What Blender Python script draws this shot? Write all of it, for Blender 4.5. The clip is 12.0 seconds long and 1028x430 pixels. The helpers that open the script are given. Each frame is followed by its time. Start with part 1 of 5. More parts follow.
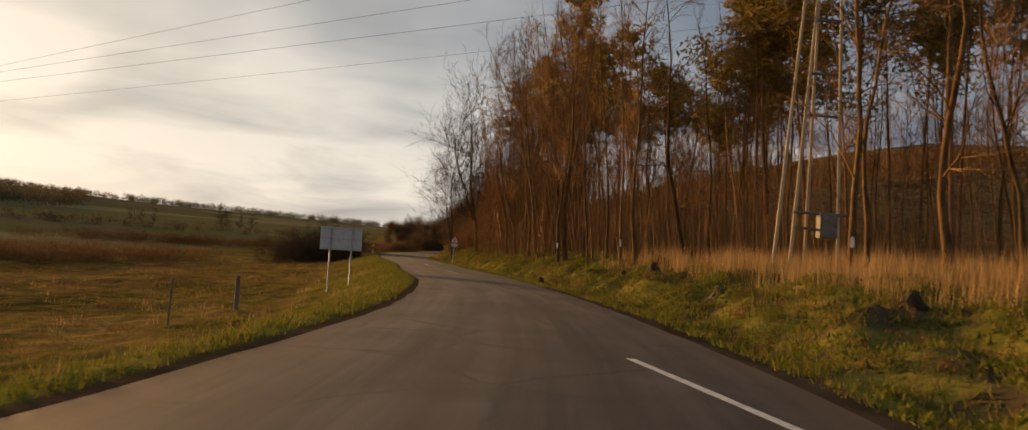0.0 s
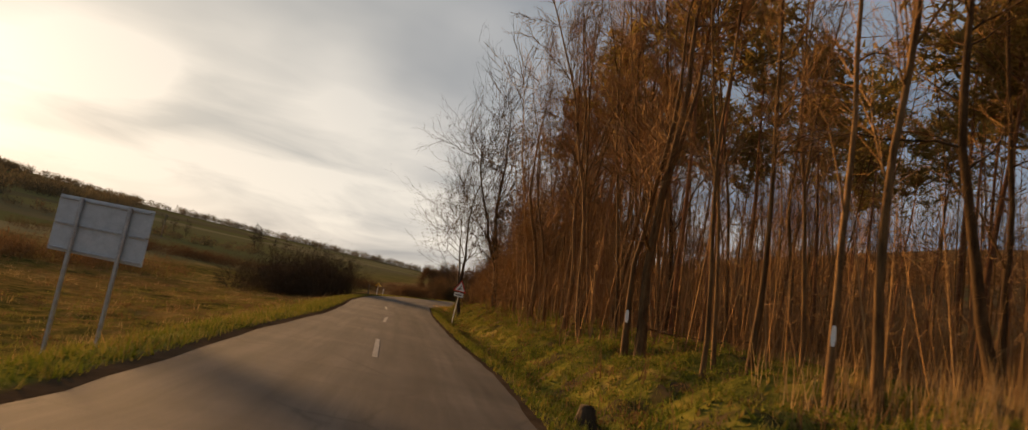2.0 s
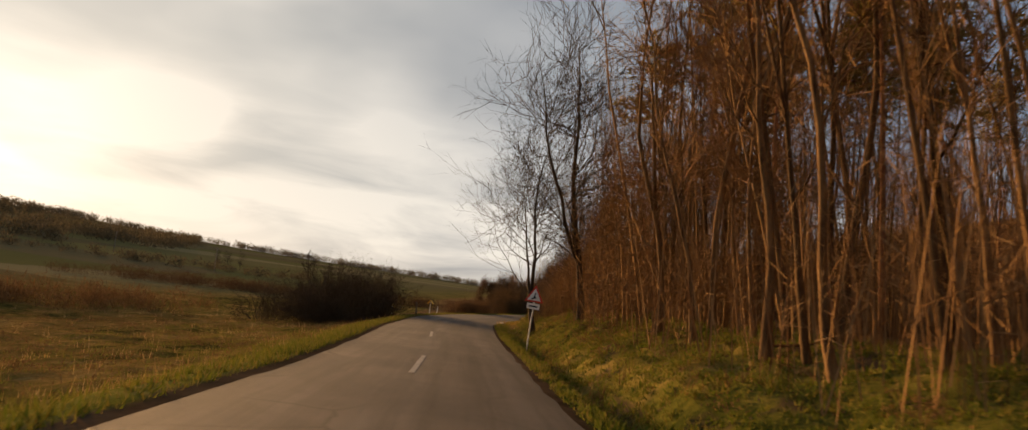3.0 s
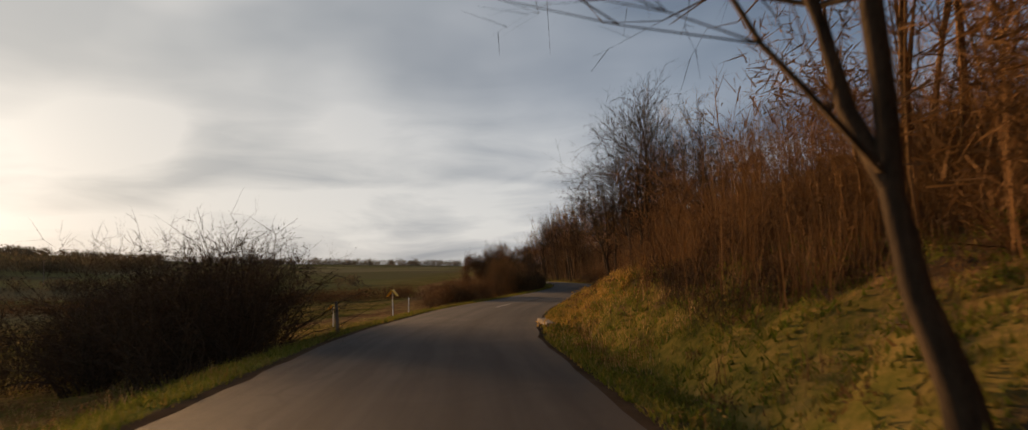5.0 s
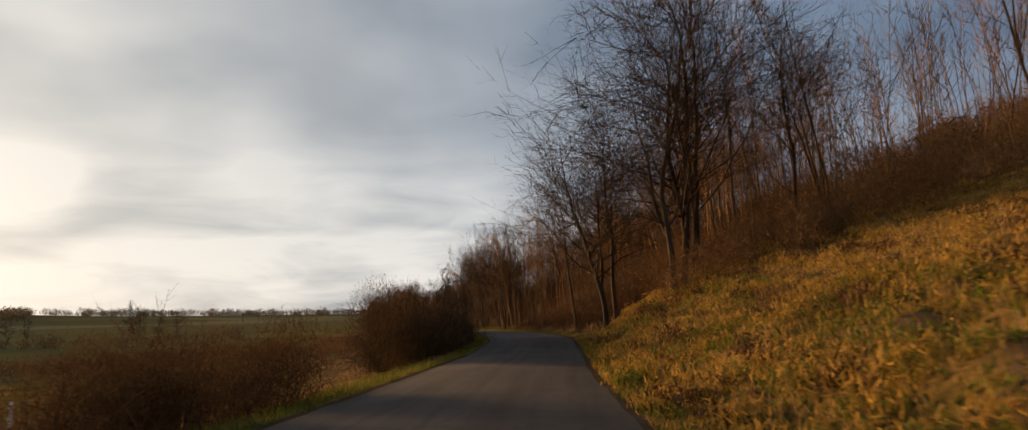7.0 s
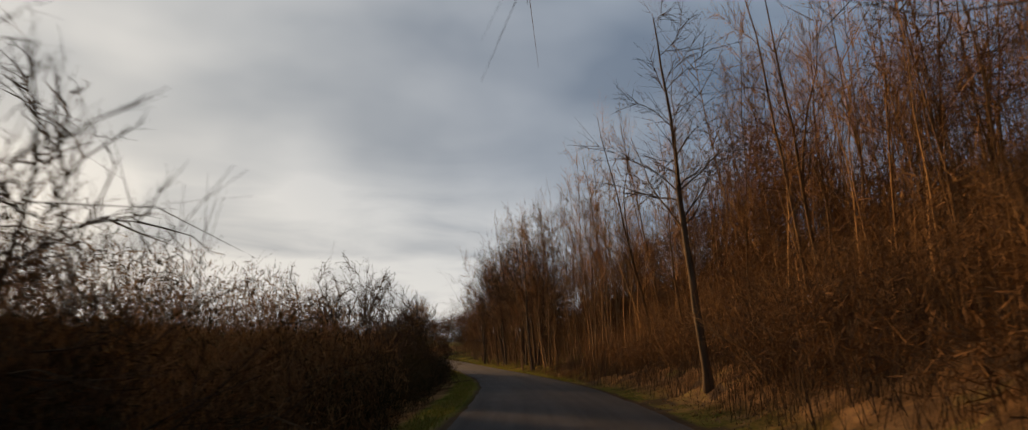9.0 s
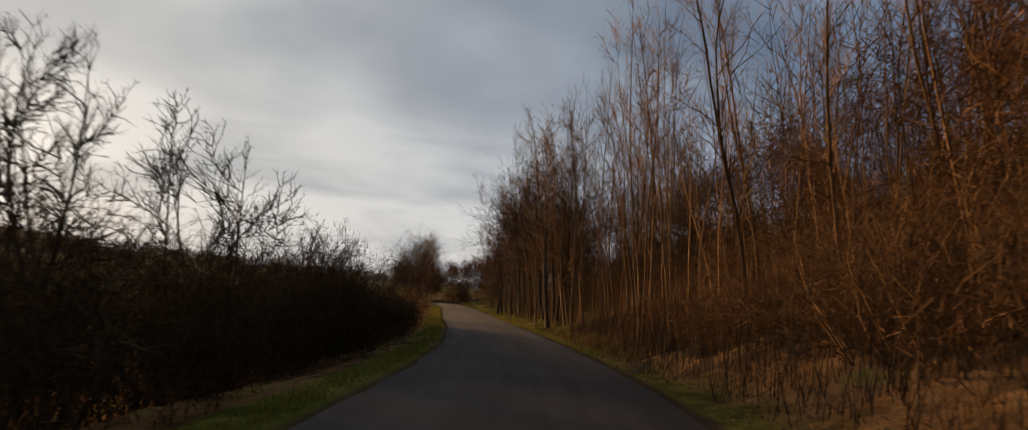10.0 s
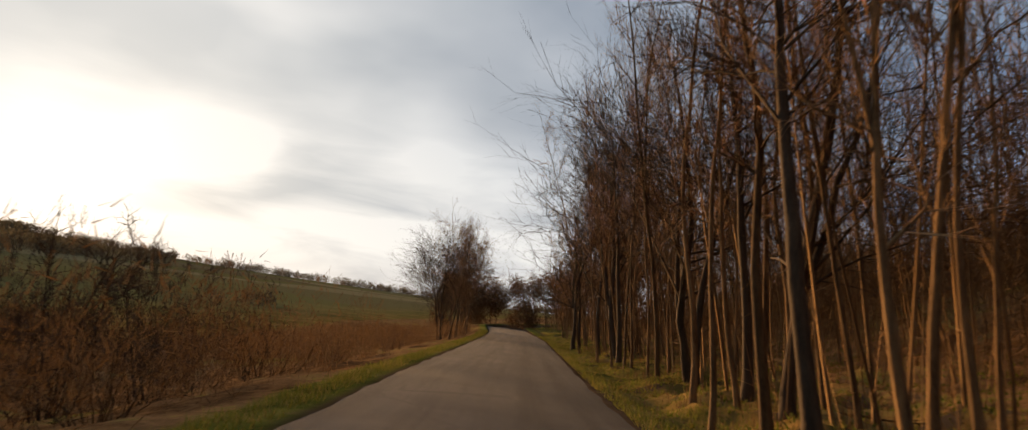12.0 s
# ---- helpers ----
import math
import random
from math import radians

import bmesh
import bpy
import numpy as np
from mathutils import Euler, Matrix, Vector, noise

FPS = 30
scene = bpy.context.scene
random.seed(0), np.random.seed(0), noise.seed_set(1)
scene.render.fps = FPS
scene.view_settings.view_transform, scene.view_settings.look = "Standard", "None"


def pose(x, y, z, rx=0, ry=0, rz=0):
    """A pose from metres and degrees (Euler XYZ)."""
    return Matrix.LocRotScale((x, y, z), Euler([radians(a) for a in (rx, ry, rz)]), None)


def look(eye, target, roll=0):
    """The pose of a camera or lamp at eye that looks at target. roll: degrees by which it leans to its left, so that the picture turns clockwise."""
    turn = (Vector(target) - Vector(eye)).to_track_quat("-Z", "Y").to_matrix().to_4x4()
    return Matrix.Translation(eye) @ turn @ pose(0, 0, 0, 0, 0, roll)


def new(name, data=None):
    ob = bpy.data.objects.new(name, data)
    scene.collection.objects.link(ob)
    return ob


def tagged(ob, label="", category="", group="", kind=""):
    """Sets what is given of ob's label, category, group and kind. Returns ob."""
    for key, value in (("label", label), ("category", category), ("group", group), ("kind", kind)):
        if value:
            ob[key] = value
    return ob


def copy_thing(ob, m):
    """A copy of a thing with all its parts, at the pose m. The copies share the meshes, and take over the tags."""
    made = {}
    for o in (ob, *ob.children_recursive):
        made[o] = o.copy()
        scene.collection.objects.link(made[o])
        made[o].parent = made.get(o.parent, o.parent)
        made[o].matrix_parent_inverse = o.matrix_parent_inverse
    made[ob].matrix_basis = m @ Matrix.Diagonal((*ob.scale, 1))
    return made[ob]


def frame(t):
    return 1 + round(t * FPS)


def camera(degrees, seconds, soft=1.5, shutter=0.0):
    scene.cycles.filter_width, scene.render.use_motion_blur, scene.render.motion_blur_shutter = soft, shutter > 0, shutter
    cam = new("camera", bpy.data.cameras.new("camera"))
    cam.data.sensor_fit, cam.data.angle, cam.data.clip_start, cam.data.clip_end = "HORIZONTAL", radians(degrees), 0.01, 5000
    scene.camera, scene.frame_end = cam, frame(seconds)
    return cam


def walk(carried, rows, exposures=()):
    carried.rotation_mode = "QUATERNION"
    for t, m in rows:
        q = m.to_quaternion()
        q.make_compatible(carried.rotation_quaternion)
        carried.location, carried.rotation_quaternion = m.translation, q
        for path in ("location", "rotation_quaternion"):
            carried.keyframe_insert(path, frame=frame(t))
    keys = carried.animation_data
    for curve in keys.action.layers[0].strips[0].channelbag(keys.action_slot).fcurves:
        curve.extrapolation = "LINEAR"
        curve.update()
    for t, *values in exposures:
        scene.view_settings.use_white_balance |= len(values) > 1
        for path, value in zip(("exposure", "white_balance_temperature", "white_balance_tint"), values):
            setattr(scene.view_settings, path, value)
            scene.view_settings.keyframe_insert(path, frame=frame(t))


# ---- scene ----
# Camera: seconds, x, y, z, yaw, pitch, roll
cam = camera(71.0, 12.0, soft=1.3, shutter=0.12)
PATH = [
    (0.0, 0.0, 0.0, 1.5, 0.0, 1.88, -3.64),
    (0.5, 0.86, 4.83, 1.5, 5.62, 2.6, -5.98),
    (1.0, 1.31, 10.3, 1.51, 9.4, -2.2, -8.99),
    (1.5, 1.27, 16.17, 1.43, 11.84, 0.32, -9.12),
    (2.0, 0.57, 22.52, 1.29, 3.33, 6.21, -11.06),
    (2.5, -0.53, 29.26, 1.13, 4.08, 4.57, -10.55),
    (3.0, -1.99, 36.38, 0.98, 8.01, 6.23, -6.56),
    (3.5, -3.75, 44.02, 0.84, 9.67, 6.95, -4.75),
    (4.0, -5.62, 52.26, 0.68, 9.73, 6.65, -2.1),
    (4.5, -7.47, 61.09, 0.51, 8.6, 5.64, -0.18),
    (5.0, -9.17, 70.47, 0.33, 6.7, 4.27, 1.56),
    (5.5, -10.61, 80.27, 0.15, 4.46, 2.84, 3.85),
    (6.0, -11.73, 90.33, -0.04, 2.3, 1.7, 5.85),
    (6.5, -12.48, 100.42, -0.19, 0.6, 7.43, 5.31),
    (7.0, -12.95, 110.32, -0.29, 0.2, 7.75, 2.66),
    (7.5, -13.17, 119.86, -0.35, 1.25, 8.09, 2.95),
    (8.0, -13.18, 129.1, -0.36, 1.93, 9.07, 1.73),
    (8.5, -13.02, 138.1, -0.37, 2.48, 10.04, 0.72),
    (9.0, -12.76, 146.93, -0.39, 3.1, 10.35, -0.11),
    (9.5, -12.51, 155.69, -0.45, 4.02, 9.36, -1.5),
    (10.0, -12.39, 164.48, -0.55, 5.47, 6.42, -4.07),
    (10.5, -12.53, 173.43, -0.67, 7.65, 4.53, -6.45),
    (11.0, -13.26, 182.63, -0.77, 10.22, 5.33, -8.5),
    (11.5, -14.75, 192.1, -0.86, 9.39, 7.44, -7.74),
    (12.0, -16.7, 201.9, -0.93, 11.5, 7.95, -6.03),
]
walk(cam, [(t, pose(x, y, z, 90 + pitch, roll, yaw)) for t, x, y, z, yaw, pitch, roll in PATH],
     exposures=[(0.0, 1.04, 7950, 12), (1.5, 1.06, 7800, 12), (3.5, 1.10, 7500, 12), (5.4, 0.78, 6850, 11), (6.0, 0.90, 7100, 11), (7.0, 1.06, 7100, 11), (7.6, 1.16, 7150, 11), (9.5, 0.82, 6900, 11), (10.1, 0.80, 6800, 11), (10.6, 0.93, 6950, 11), (11.5, 0.98, 6850, 11), (12.0, 1.22, 6900, 11)])

# World: evening sky with broken cloud, low sun to the front left
SUN_AZ, SUN_EL = 47.0, 6.0
sun_dir = Vector((-math.sin(radians(SUN_AZ)) * math.cos(radians(SUN_EL)),
                  math.cos(radians(SUN_AZ)) * math.cos(radians(SUN_EL)), math.sin(radians(SUN_EL))))


def link(tree, a, b):
    tree.links.new(a, b)


def node(tree, kind, **values):
    n = tree.nodes.new(kind)
    for key, value in values.items():
        if key in n.inputs:
            n.inputs[key].default_value = value
    return n


def mathn(tree, op, a, b=None, c=None, clamp=False):
    n = tree.nodes.new("ShaderNodeMath")
    n.operation = op
    n.use_clamp = clamp
    for k, v in enumerate((a, b, c)):
        if v is None:
            continue
        if isinstance(v, (int, float)):
            n.inputs[k].default_value = v
        else:
            tree.links.new(v, n.inputs[k])
    return n.outputs[0]


def ramp(tree, fac, stops, interp="LINEAR"):
    n = tree.nodes.new("ShaderNodeValToRGB")
    n.color_ramp.interpolation = interp
    el = n.color_ramp.elements
    while len(el) < len(stops):
        el.new(0.5)
    for e, (pos, col) in zip(el, stops):
        e.position = pos
        e.color = (*col, 1) if len(col) == 3 else col
    tree.links.new(fac, n.inputs[0])
    return n.outputs[0]


def mix(tree, fac, a, b, blend="MIX"):
    n = tree.nodes.new("ShaderNodeMix")
    n.data_type = "RGBA"
    n.blend_type = blend
    for sock, v in ((n.inputs[0], fac), (n.inputs[6], a), (n.inputs[7], b)):
        if isinstance(v, (int, float)):
            sock.default_value = v
        elif isinstance(v, tuple):
            sock.default_value = (*v, 1)
        else:
            tree.links.new(v, sock)
    return n.outputs[2]


world = bpy.data.worlds.new("evening_sky")
world.use_nodes = True
scene.world = world
wt = world.node_tree
wt.nodes.clear()
w_out = wt.nodes.new("ShaderNodeOutputWorld")
w_bg = wt.nodes.new("ShaderNodeBackground")
sky = wt.nodes.new("ShaderNodeTexSky")
sky.sky_type = "NISHITA"
sky.sun_disc = False
sky.sun_elevation = radians(SUN_EL)
sky.sun_rotation = radians(-SUN_AZ)
sky.air_density, sky.dust_density, sky.ozone_density = 1.0, 2.0, 1.5
co = wt.nodes.new("ShaderNodeTexCoord")
nrm = wt.nodes.new("ShaderNodeVectorMath")
nrm.operation = "NORMALIZE"
link(wt, co.outputs["Generated"], nrm.inputs[0])
sep = wt.nodes.new("ShaderNodeSeparateXYZ")
link(wt, nrm.outputs[0], sep.inputs[0])
up = mathn(wt, "MAXIMUM", sep.outputs[2], 0.0)
# a layer of broken cloud: banks lie level near the horizon, softly torn
el = mathn(wt, "ARCSINE", up)
warp = node(wt, "ShaderNodeTexNoise", Scale=2.2, Detail=2.0, Roughness=0.40, Distortion=0.1)
stretch = wt.nodes.new("ShaderNodeMapping")
stretch.inputs["Scale"].default_value = (1.0, 1.0, 1.9)
stretch.inputs["Location"].default_value = (0.35, 0.1, 0.2)
link(wt, nrm.outputs[0], stretch.inputs[0])
link(wt, stretch.outputs[0], warp.inputs["Vector"])
puff = node(wt, "ShaderNodeTexNoise", Scale=4.2, Detail=3.0, Roughness=0.42, Distortion=0.1)
link(wt, stretch.outputs[0], puff.inputs["Vector"])
wisp_map = wt.nodes.new("ShaderNodeMapping")
wisp_map.inputs["Scale"].default_value = (1.0, 1.0, 5.0)
link(wt, nrm.outputs[0], wisp_map.inputs[0])
wisp = node(wt, "ShaderNodeTexNoise", Scale=5.0, Detail=5.0, Roughness=0.55, Distortion=0.5)
link(wt, wisp_map.outputs[0], wisp.inputs["Vector"])
shift = mathn(wt, "ADD", mathn(wt, "MULTIPLY", mathn(wt, "SUBTRACT", warp.outputs[0], 0.5), 0.24),
              mathn(wt, "MULTIPLY", mathn(wt, "SUBTRACT", puff.outputs[0], 0.5), 0.10))
height = mathn(wt, "ADD", mathn(wt, "MULTIPLY", el, 1.0 / 0.8), shift, clamp=True)
dotp = wt.nodes.new("ShaderNodeVectorMath")
dotp.operation = "DOT_PRODUCT"
link(wt, nrm.outputs[0], dotp.inputs[0])
dotp.inputs[1].default_value = sun_dir
toward = mathn(wt, "MAXIMUM", dotp.outputs["Value"], 0.0)
halo = mathn(wt, "POWER", toward, 120.0)
wide = mathn(wt, "POWER", toward, 3.6)
# how open the cloud is, by height: open strip low down, dark bank above it, torn and paler overhead
openness = ramp(wt, height, [(0.0, (0.55,) * 3), (0.05, (0.78,) * 3), (0.13, (0.86,) * 3), (0.165, (0.30,) * 3), (0.25, (0.42,) * 3), (0.36, (0.10,) * 3), (0.5, (0.25,) * 3), (0.75, (0.6,) * 3), (1.0, (0.4,) * 3)], "EASE")
tear = mathn(wt, "MULTIPLY", mathn(wt, "SUBTRACT", puff.outputs[0], 0.48), 1.7)
streaks = mathn(wt, "MULTIPLY", mathn(wt, "SUBTRACT", wisp.outputs[0], 0.50), mathn(wt, "MULTIPLY", mathn(wt, "SUBTRACT", 0.30, el, clamp=True), 9.0))
open_f = mathn(wt, "ADD", mathn(wt, "ADD", openness, tear), streaks, clamp=True)
# two lighter gaps in the dark bank
for az, e, tight, amount in ((33.5, 10.0, 900.0, 1.1), (37.0, 10.6, 700.0, 0.8), (20.0, 12.7, 700.0, 0.45), (27.0, 5.6, 300.0, 0.3), (38.0, 24.0, 60.0, 0.5)):
    gap = wt.nodes.new("ShaderNodeVectorMath")
    gap.operation = "DOT_PRODUCT"
    link(wt, nrm.outputs[0], gap.inputs[0])
    gap.inputs[1].default_value = (-math.sin(radians(az)) * math.cos(radians(e)), math.cos(radians(az)) * math.cos(radians(e)), math.sin(radians(e)))
    spot = mathn(wt, "POWER", mathn(wt, "MAXIMUM", gap.outputs["Value"], 0.0), tight)
    open_f = mathn(wt, "ADD", open_f, mathn(wt, "MULTIPLY", mathn(wt, "MULTIPLY", spot, amount), mathn(wt, "MULTIPLY", puff.outputs[0], 1.8)), clamp=True)
low_sky = mathn(wt, "SUBTRACT", 1.0, mathn(wt, "MULTIPLY", el, 4.2), clamp=True)
thin = mix(wt, wide, mix(wt, low_sky, (0.42, 0.53, 0.69), (1.05, 1.08, 1.10)), (1.12, 1.11, 1.08))
thick = mix(wt, wide, (0.158, 0.238, 0.375), (0.66, 0.70, 0.73))
body = mix(wt, open_f, thick, thin)
glow = mix(wt, halo, (0, 0, 0), (0.35, 0.35, 0.34))
lit = mix(wt, 1.0, body, glow, "ADD")
low = mathn(wt, "SUBTRACT", 1.0, mathn(wt, "MULTIPLY", up, 14.0, clamp=True))
lowband = mix(wt, wide, (0.40, 0.44, 0.48), (0.95, 0.92, 0.86))
veil = mix(wt, mathn(wt, "MULTIPLY", mathn(wt, "POWER", low, 2.0), 0.6), lit, lowband)
air = mix(wt, 1.0, sky.outputs[0], (0.10, 0.10, 0.10), "MULTIPLY")
full = mix(wt, 0.94, air, veil)
link(wt, full, w_bg.inputs[0])
w_bg.inputs[1].default_value = 0.40
link(wt, w_bg.outputs[0], w_out.inputs[0])

sun = new("sun", bpy.data.lights.new("sun", "SUN"))
sun.data.energy, sun.data.angle, sun.data.color = 5.0, radians(10.0), (1.0, 0.59, 0.27)
sun.matrix_world = look(sun_dir * 100, (0, 0, 0))

# Materials


def material(name, rough=0.9, metal=0.0):
    m = bpy.data.materials.new(name)
    m.use_nodes = True
    t = m.node_tree
    b = t.nodes["Principled BSDF"]
    b.inputs["Roughness"].default_value = rough
    b.inputs["Metallic"].default_value = metal
    b.inputs["Specular IOR Level"].default_value = 0.12
    return m, t, b


def coords(t, which="Object", scale=(1, 1, 1)):
    c = t.nodes.new("ShaderNodeTexCoord")
    m = t.nodes.new("ShaderNodeMapping")
    m.inputs["Scale"].default_value = scale
    link(t, c.outputs[which], m.inputs[0])
    return m.outputs[0]


def noise_tex(t, vec, scale, detail=4.0, rough=0.55, distortion=0.0):
    n = node(t, "ShaderNodeTexNoise", Scale=scale, Detail=detail, Roughness=rough, Distortion=distortion)
    link(t, vec, n.inputs["Vector"])
    return n.outputs[0]


def bump(t, b, height, strength=0.4, distance=0.02):
    n = node(t, "ShaderNodeBump", Strength=strength, Distance=distance)
    link(t, height, n.inputs["Height"])
    link(t, n.outputs[0], b.inputs["Normal"])


def simple(name, dark, light, scale=6.0, rough=0.85, metal=0.0, stretch=(1, 1, 1), relief=0.3, distance=0.01, vary=0.0):
    """Two colours mixed by coarse and fine noise, with relief; vary: difference between copies."""
    m, t, b = material(name, rough, metal)
    v = coords(t, "Object", stretch)
    a, c = noise_tex(t, v, scale), noise_tex(t, v, scale * 7, 3.0)
    f = mathn(t, "ADD", mathn(t, "MULTIPLY", a, 0.65), mathn(t, "MULTIPLY", c, 0.35))
    col = ramp(t, f, [(0.32, dark), (0.68, light)])
    if vary:
        info = t.nodes.new("ShaderNodeObjectInfo")
        hsv = t.nodes.new("ShaderNodeHueSaturation")
        link(t, mathn(t, "ADD", mathn(t, "MULTIPLY", info.outputs["Random"], vary), 1 - vary / 2), hsv.inputs["Value"])
        link(t, col, hsv.inputs["Color"])
        col = hsv.outputs[0]
    link(t, col, b.inputs["Base Color"])
    if relief:
        bump(t, b, f, relief, distance)
    return m


def islands(name, stops, rough=0.9, translucent=0.0):
    """One colour a blade, leaf or twig, drawn by chance."""
    m, t, b = material(name, rough)
    g = t.nodes.new("ShaderNodeNewGeometry")
    v = coords(t, "Object")
    patch = noise_tex(t, v, 0.25, 3.0)
    f = mathn(t, "ADD", mathn(t, "MULTIPLY", g.outputs["Random Per Island"], 0.55),
              mathn(t, "MULTIPLY", patch, 0.6), clamp=True)
    link(t, ramp(t, f, stops), b.inputs["Base Color"])
    b.inputs["Specular IOR Level"].default_value = 0.04
    if translucent:
        tr = t.nodes.new("ShaderNodeBsdfTranslucent")
        link(t, b.inputs["Base Color"].links[0].from_socket, tr.inputs[0])
        ms = t.nodes.new("ShaderNodeMixShader")
        ms.inputs[0].default_value = translucent
        link(t, b.outputs[0], ms.inputs[1]), link(t, tr.outputs[0], ms.inputs[2])
        link(t, ms.outputs[0], t.nodes["Material Output"].inputs[0])
    return m


def node_col(t, vec, scale):
    n = node(t, "ShaderNodeTexNoise", Scale=scale, Detail=3.0)
    link(t, vec, n.inputs["Vector"])
    return n.outputs[1]


# asphalt, with the road's own lengthwise coordinates: u across, v along, in metres
ASPHALT, t, b = material("asphalt", 0.82)
b.inputs["Specular IOR Level"].default_value = 0.10
uv = t.nodes.new("ShaderNodeUVMap")
uv.uv_map = "road"
sx = t.nodes.new("ShaderNodeSeparateXYZ")
link(t, uv.outputs[0], sx.inputs[0])
lane = t.nodes.new("ShaderNodeMapping")
lane.inputs["Scale"].default_value = (1.6, 0.05, 1)
link(t, uv.outputs[0], lane.inputs[0])
streak = noise_tex(t, lane.outputs[0], 1.3, 5.0, 0.6)
patchy = noise_tex(t, uv.outputs[0], 0.35, 5.0, 0.6, 0.6)
grit = noise_tex(t, uv.outputs[0], 55.0, 3.0, 0.7)
f = mathn(t, "ADD", mathn(t, "ADD", mathn(t, "MULTIPLY", streak, 0.45), mathn(t, "MULTIPLY", patchy, 0.35)), mathn(t, "MULTIPLY", grit, 0.20))
road_col = ramp(t, f, [(0.36, (0.041, 0.036, 0.032)), (0.50, (0.078, 0.068, 0.060)), (0.64, (0.132, 0.114, 0.098))])
newer = mathn(t, "MULTIPLY", mathn(t, "SUBTRACT", mathn(t, "ADD", sx.outputs[1], mathn(t, "MULTIPLY", patchy, 6.0)), 72.0), 0.08, clamp=True)
road_col = mix(t, newer, road_col, mix(t, 1.0, road_col, (0.60, 0.61, 0.64), "MULTIPLY"))
track = mathn(t, "MULTIPLY", mathn(t, "SUBTRACT", streak, 0.54), 5.0, clamp=True)
# four worn wheel tracks, and the right lane a little darker
for c_ in (-2.3, -0.75, 0.85, 2.35):
    w_ = mathn(t, "SUBTRACT", 1.0, mathn(t, "MULTIPLY", mathn(t, "ABSOLUTE", mathn(t, "SUBTRACT", sx.outputs[0], c_)), 2.2), clamp=True)
    road_col = mix(t, mathn(t, "MULTIPLY", mathn(t, "MULTIPLY", w_, 0.55), streak), road_col, mix(t, 1.0, road_col, (0.55, 0.52, 0.50), "MULTIPLY"))
right_lane = mathn(t, "MULTIPLY", mathn(t, "ADD", sx.outputs[0], 0.2), 2.0, clamp=True)
road_col = mix(t, mathn(t, "MULTIPLY", right_lane, 0.5), road_col, mix(t, 1.0, road_col, (0.70, 0.67, 0.64), "MULTIPLY"))
road_col = mix(t, mathn(t, "MULTIPLY", track, 0.35), road_col, mix(t, 1.0, road_col, (0.55, 0.53, 0.52), "MULTIPLY"))
crack = node(t, "ShaderNodeTexVoronoi", Scale=0.55)
crack.feature = "DISTANCE_TO_EDGE"
warped = mix(t, 0.25, uv.outputs[0], node_col(t, uv.outputs[0], 1.4))
link(t, warped, crack.inputs["Vector"])
seam = mathn(t, "SUBTRACT", 1.0, mathn(t, "MULTIPLY", crack.outputs["Distance"], 45.0, clamp=True))
road_col = mix(t, mathn(t, "MULTIPLY", mathn(t, "MULTIPLY", seam, 0.55), mathn(t, "MULTIPLY", mathn(t, "SUBTRACT", patchy, 0.42), 6.0, clamp=True)), road_col, (0.03, 0.027, 0.024))
dist = mathn(t, "ABSOLUTE", sx.outputs[0])
edge = mathn(t, "MULTIPLY", mathn(t, "SUBTRACT", mathn(t, "ADD", dist, mathn(t, "MULTIPLY", patchy, 0.9)), 2.85), 1.6, clamp=True)
road_col = mix(t, mathn(t, "MULTIPLY", edge, 0.6), road_col, (0.085, 0.060, 0.038))
link(t, road_col, b.inputs["Base Color"])
link(t, mathn(t, "ADD", 0.78, mathn(t, "MULTIPLY", patchy, 0.22)), b.inputs["Roughness"])
bump(t, b, mathn(t, "ADD", grit, mathn(t, "MULTIPLY", patchy, 0.8)), 0.35, 0.012)

# ground: cover.x = forest litter, cover.y = dry grass, cover.z = bare soil
GROUND, t, b = material("ground", 1.0)
b.inputs["Specular IOR Level"].default_value = 0.0
at = t.nodes.new("ShaderNodeAttribute")
at.attribute_name = "cover"
cs = t.nodes.new("ShaderNodeSeparateXYZ")
link(t, at.outputs["Vector"], cs.inputs[0])
v = coords(t, "Object")
n1, n2, n3 = noise_tex(t, v, 0.12, 4.0), noise_tex(t, v, 1.1, 5.0), noise_tex(t, v, 9.0, 4.0, 0.7)
fg = mathn(t, "ADD", mathn(t, "MULTIPLY", n1, 0.4), mathn(t, "ADD", mathn(t, "MULTIPLY", n2, 0.35), mathn(t, "MULTIPLY", n3, 0.25)))
green = ramp(t, fg, [(0.41, (0.038, 0.044, 0.009)), (0.50, (0.110, 0.110, 0.020)), (0.59, (0.205, 0.170, 0.044))])
dry = ramp(t, fg, [(0.41, (0.040, 0.030, 0.010)), (0.47, (0.095, 0.066, 0.019)), (0.53, (0.145, 0.088, 0.028)), (0.60, (0.225, 0.145, 0.048))])
litter = ramp(t, fg, [(0.41, (0.055, 0.031, 0.014)), (0.50, (0.145, 0.082, 0.036)), (0.59, (0.245, 0.142, 0.062))])
moss = ramp(t, mathn(t, "ADD", mathn(t, "MULTIPLY", n1, 0.6), mathn(t, "MULTIPLY", n2, 0.4)), [(0.54, (0.0,) * 3), (0.62, (0.7,) * 3)])
litter = mix(t, moss, litter, (0.100, 0.120, 0.017))
soil = ramp(t, fg, [(0.36, (0.025, 0.017, 0.010)), (0.64, (0.085, 0.058, 0.036))])


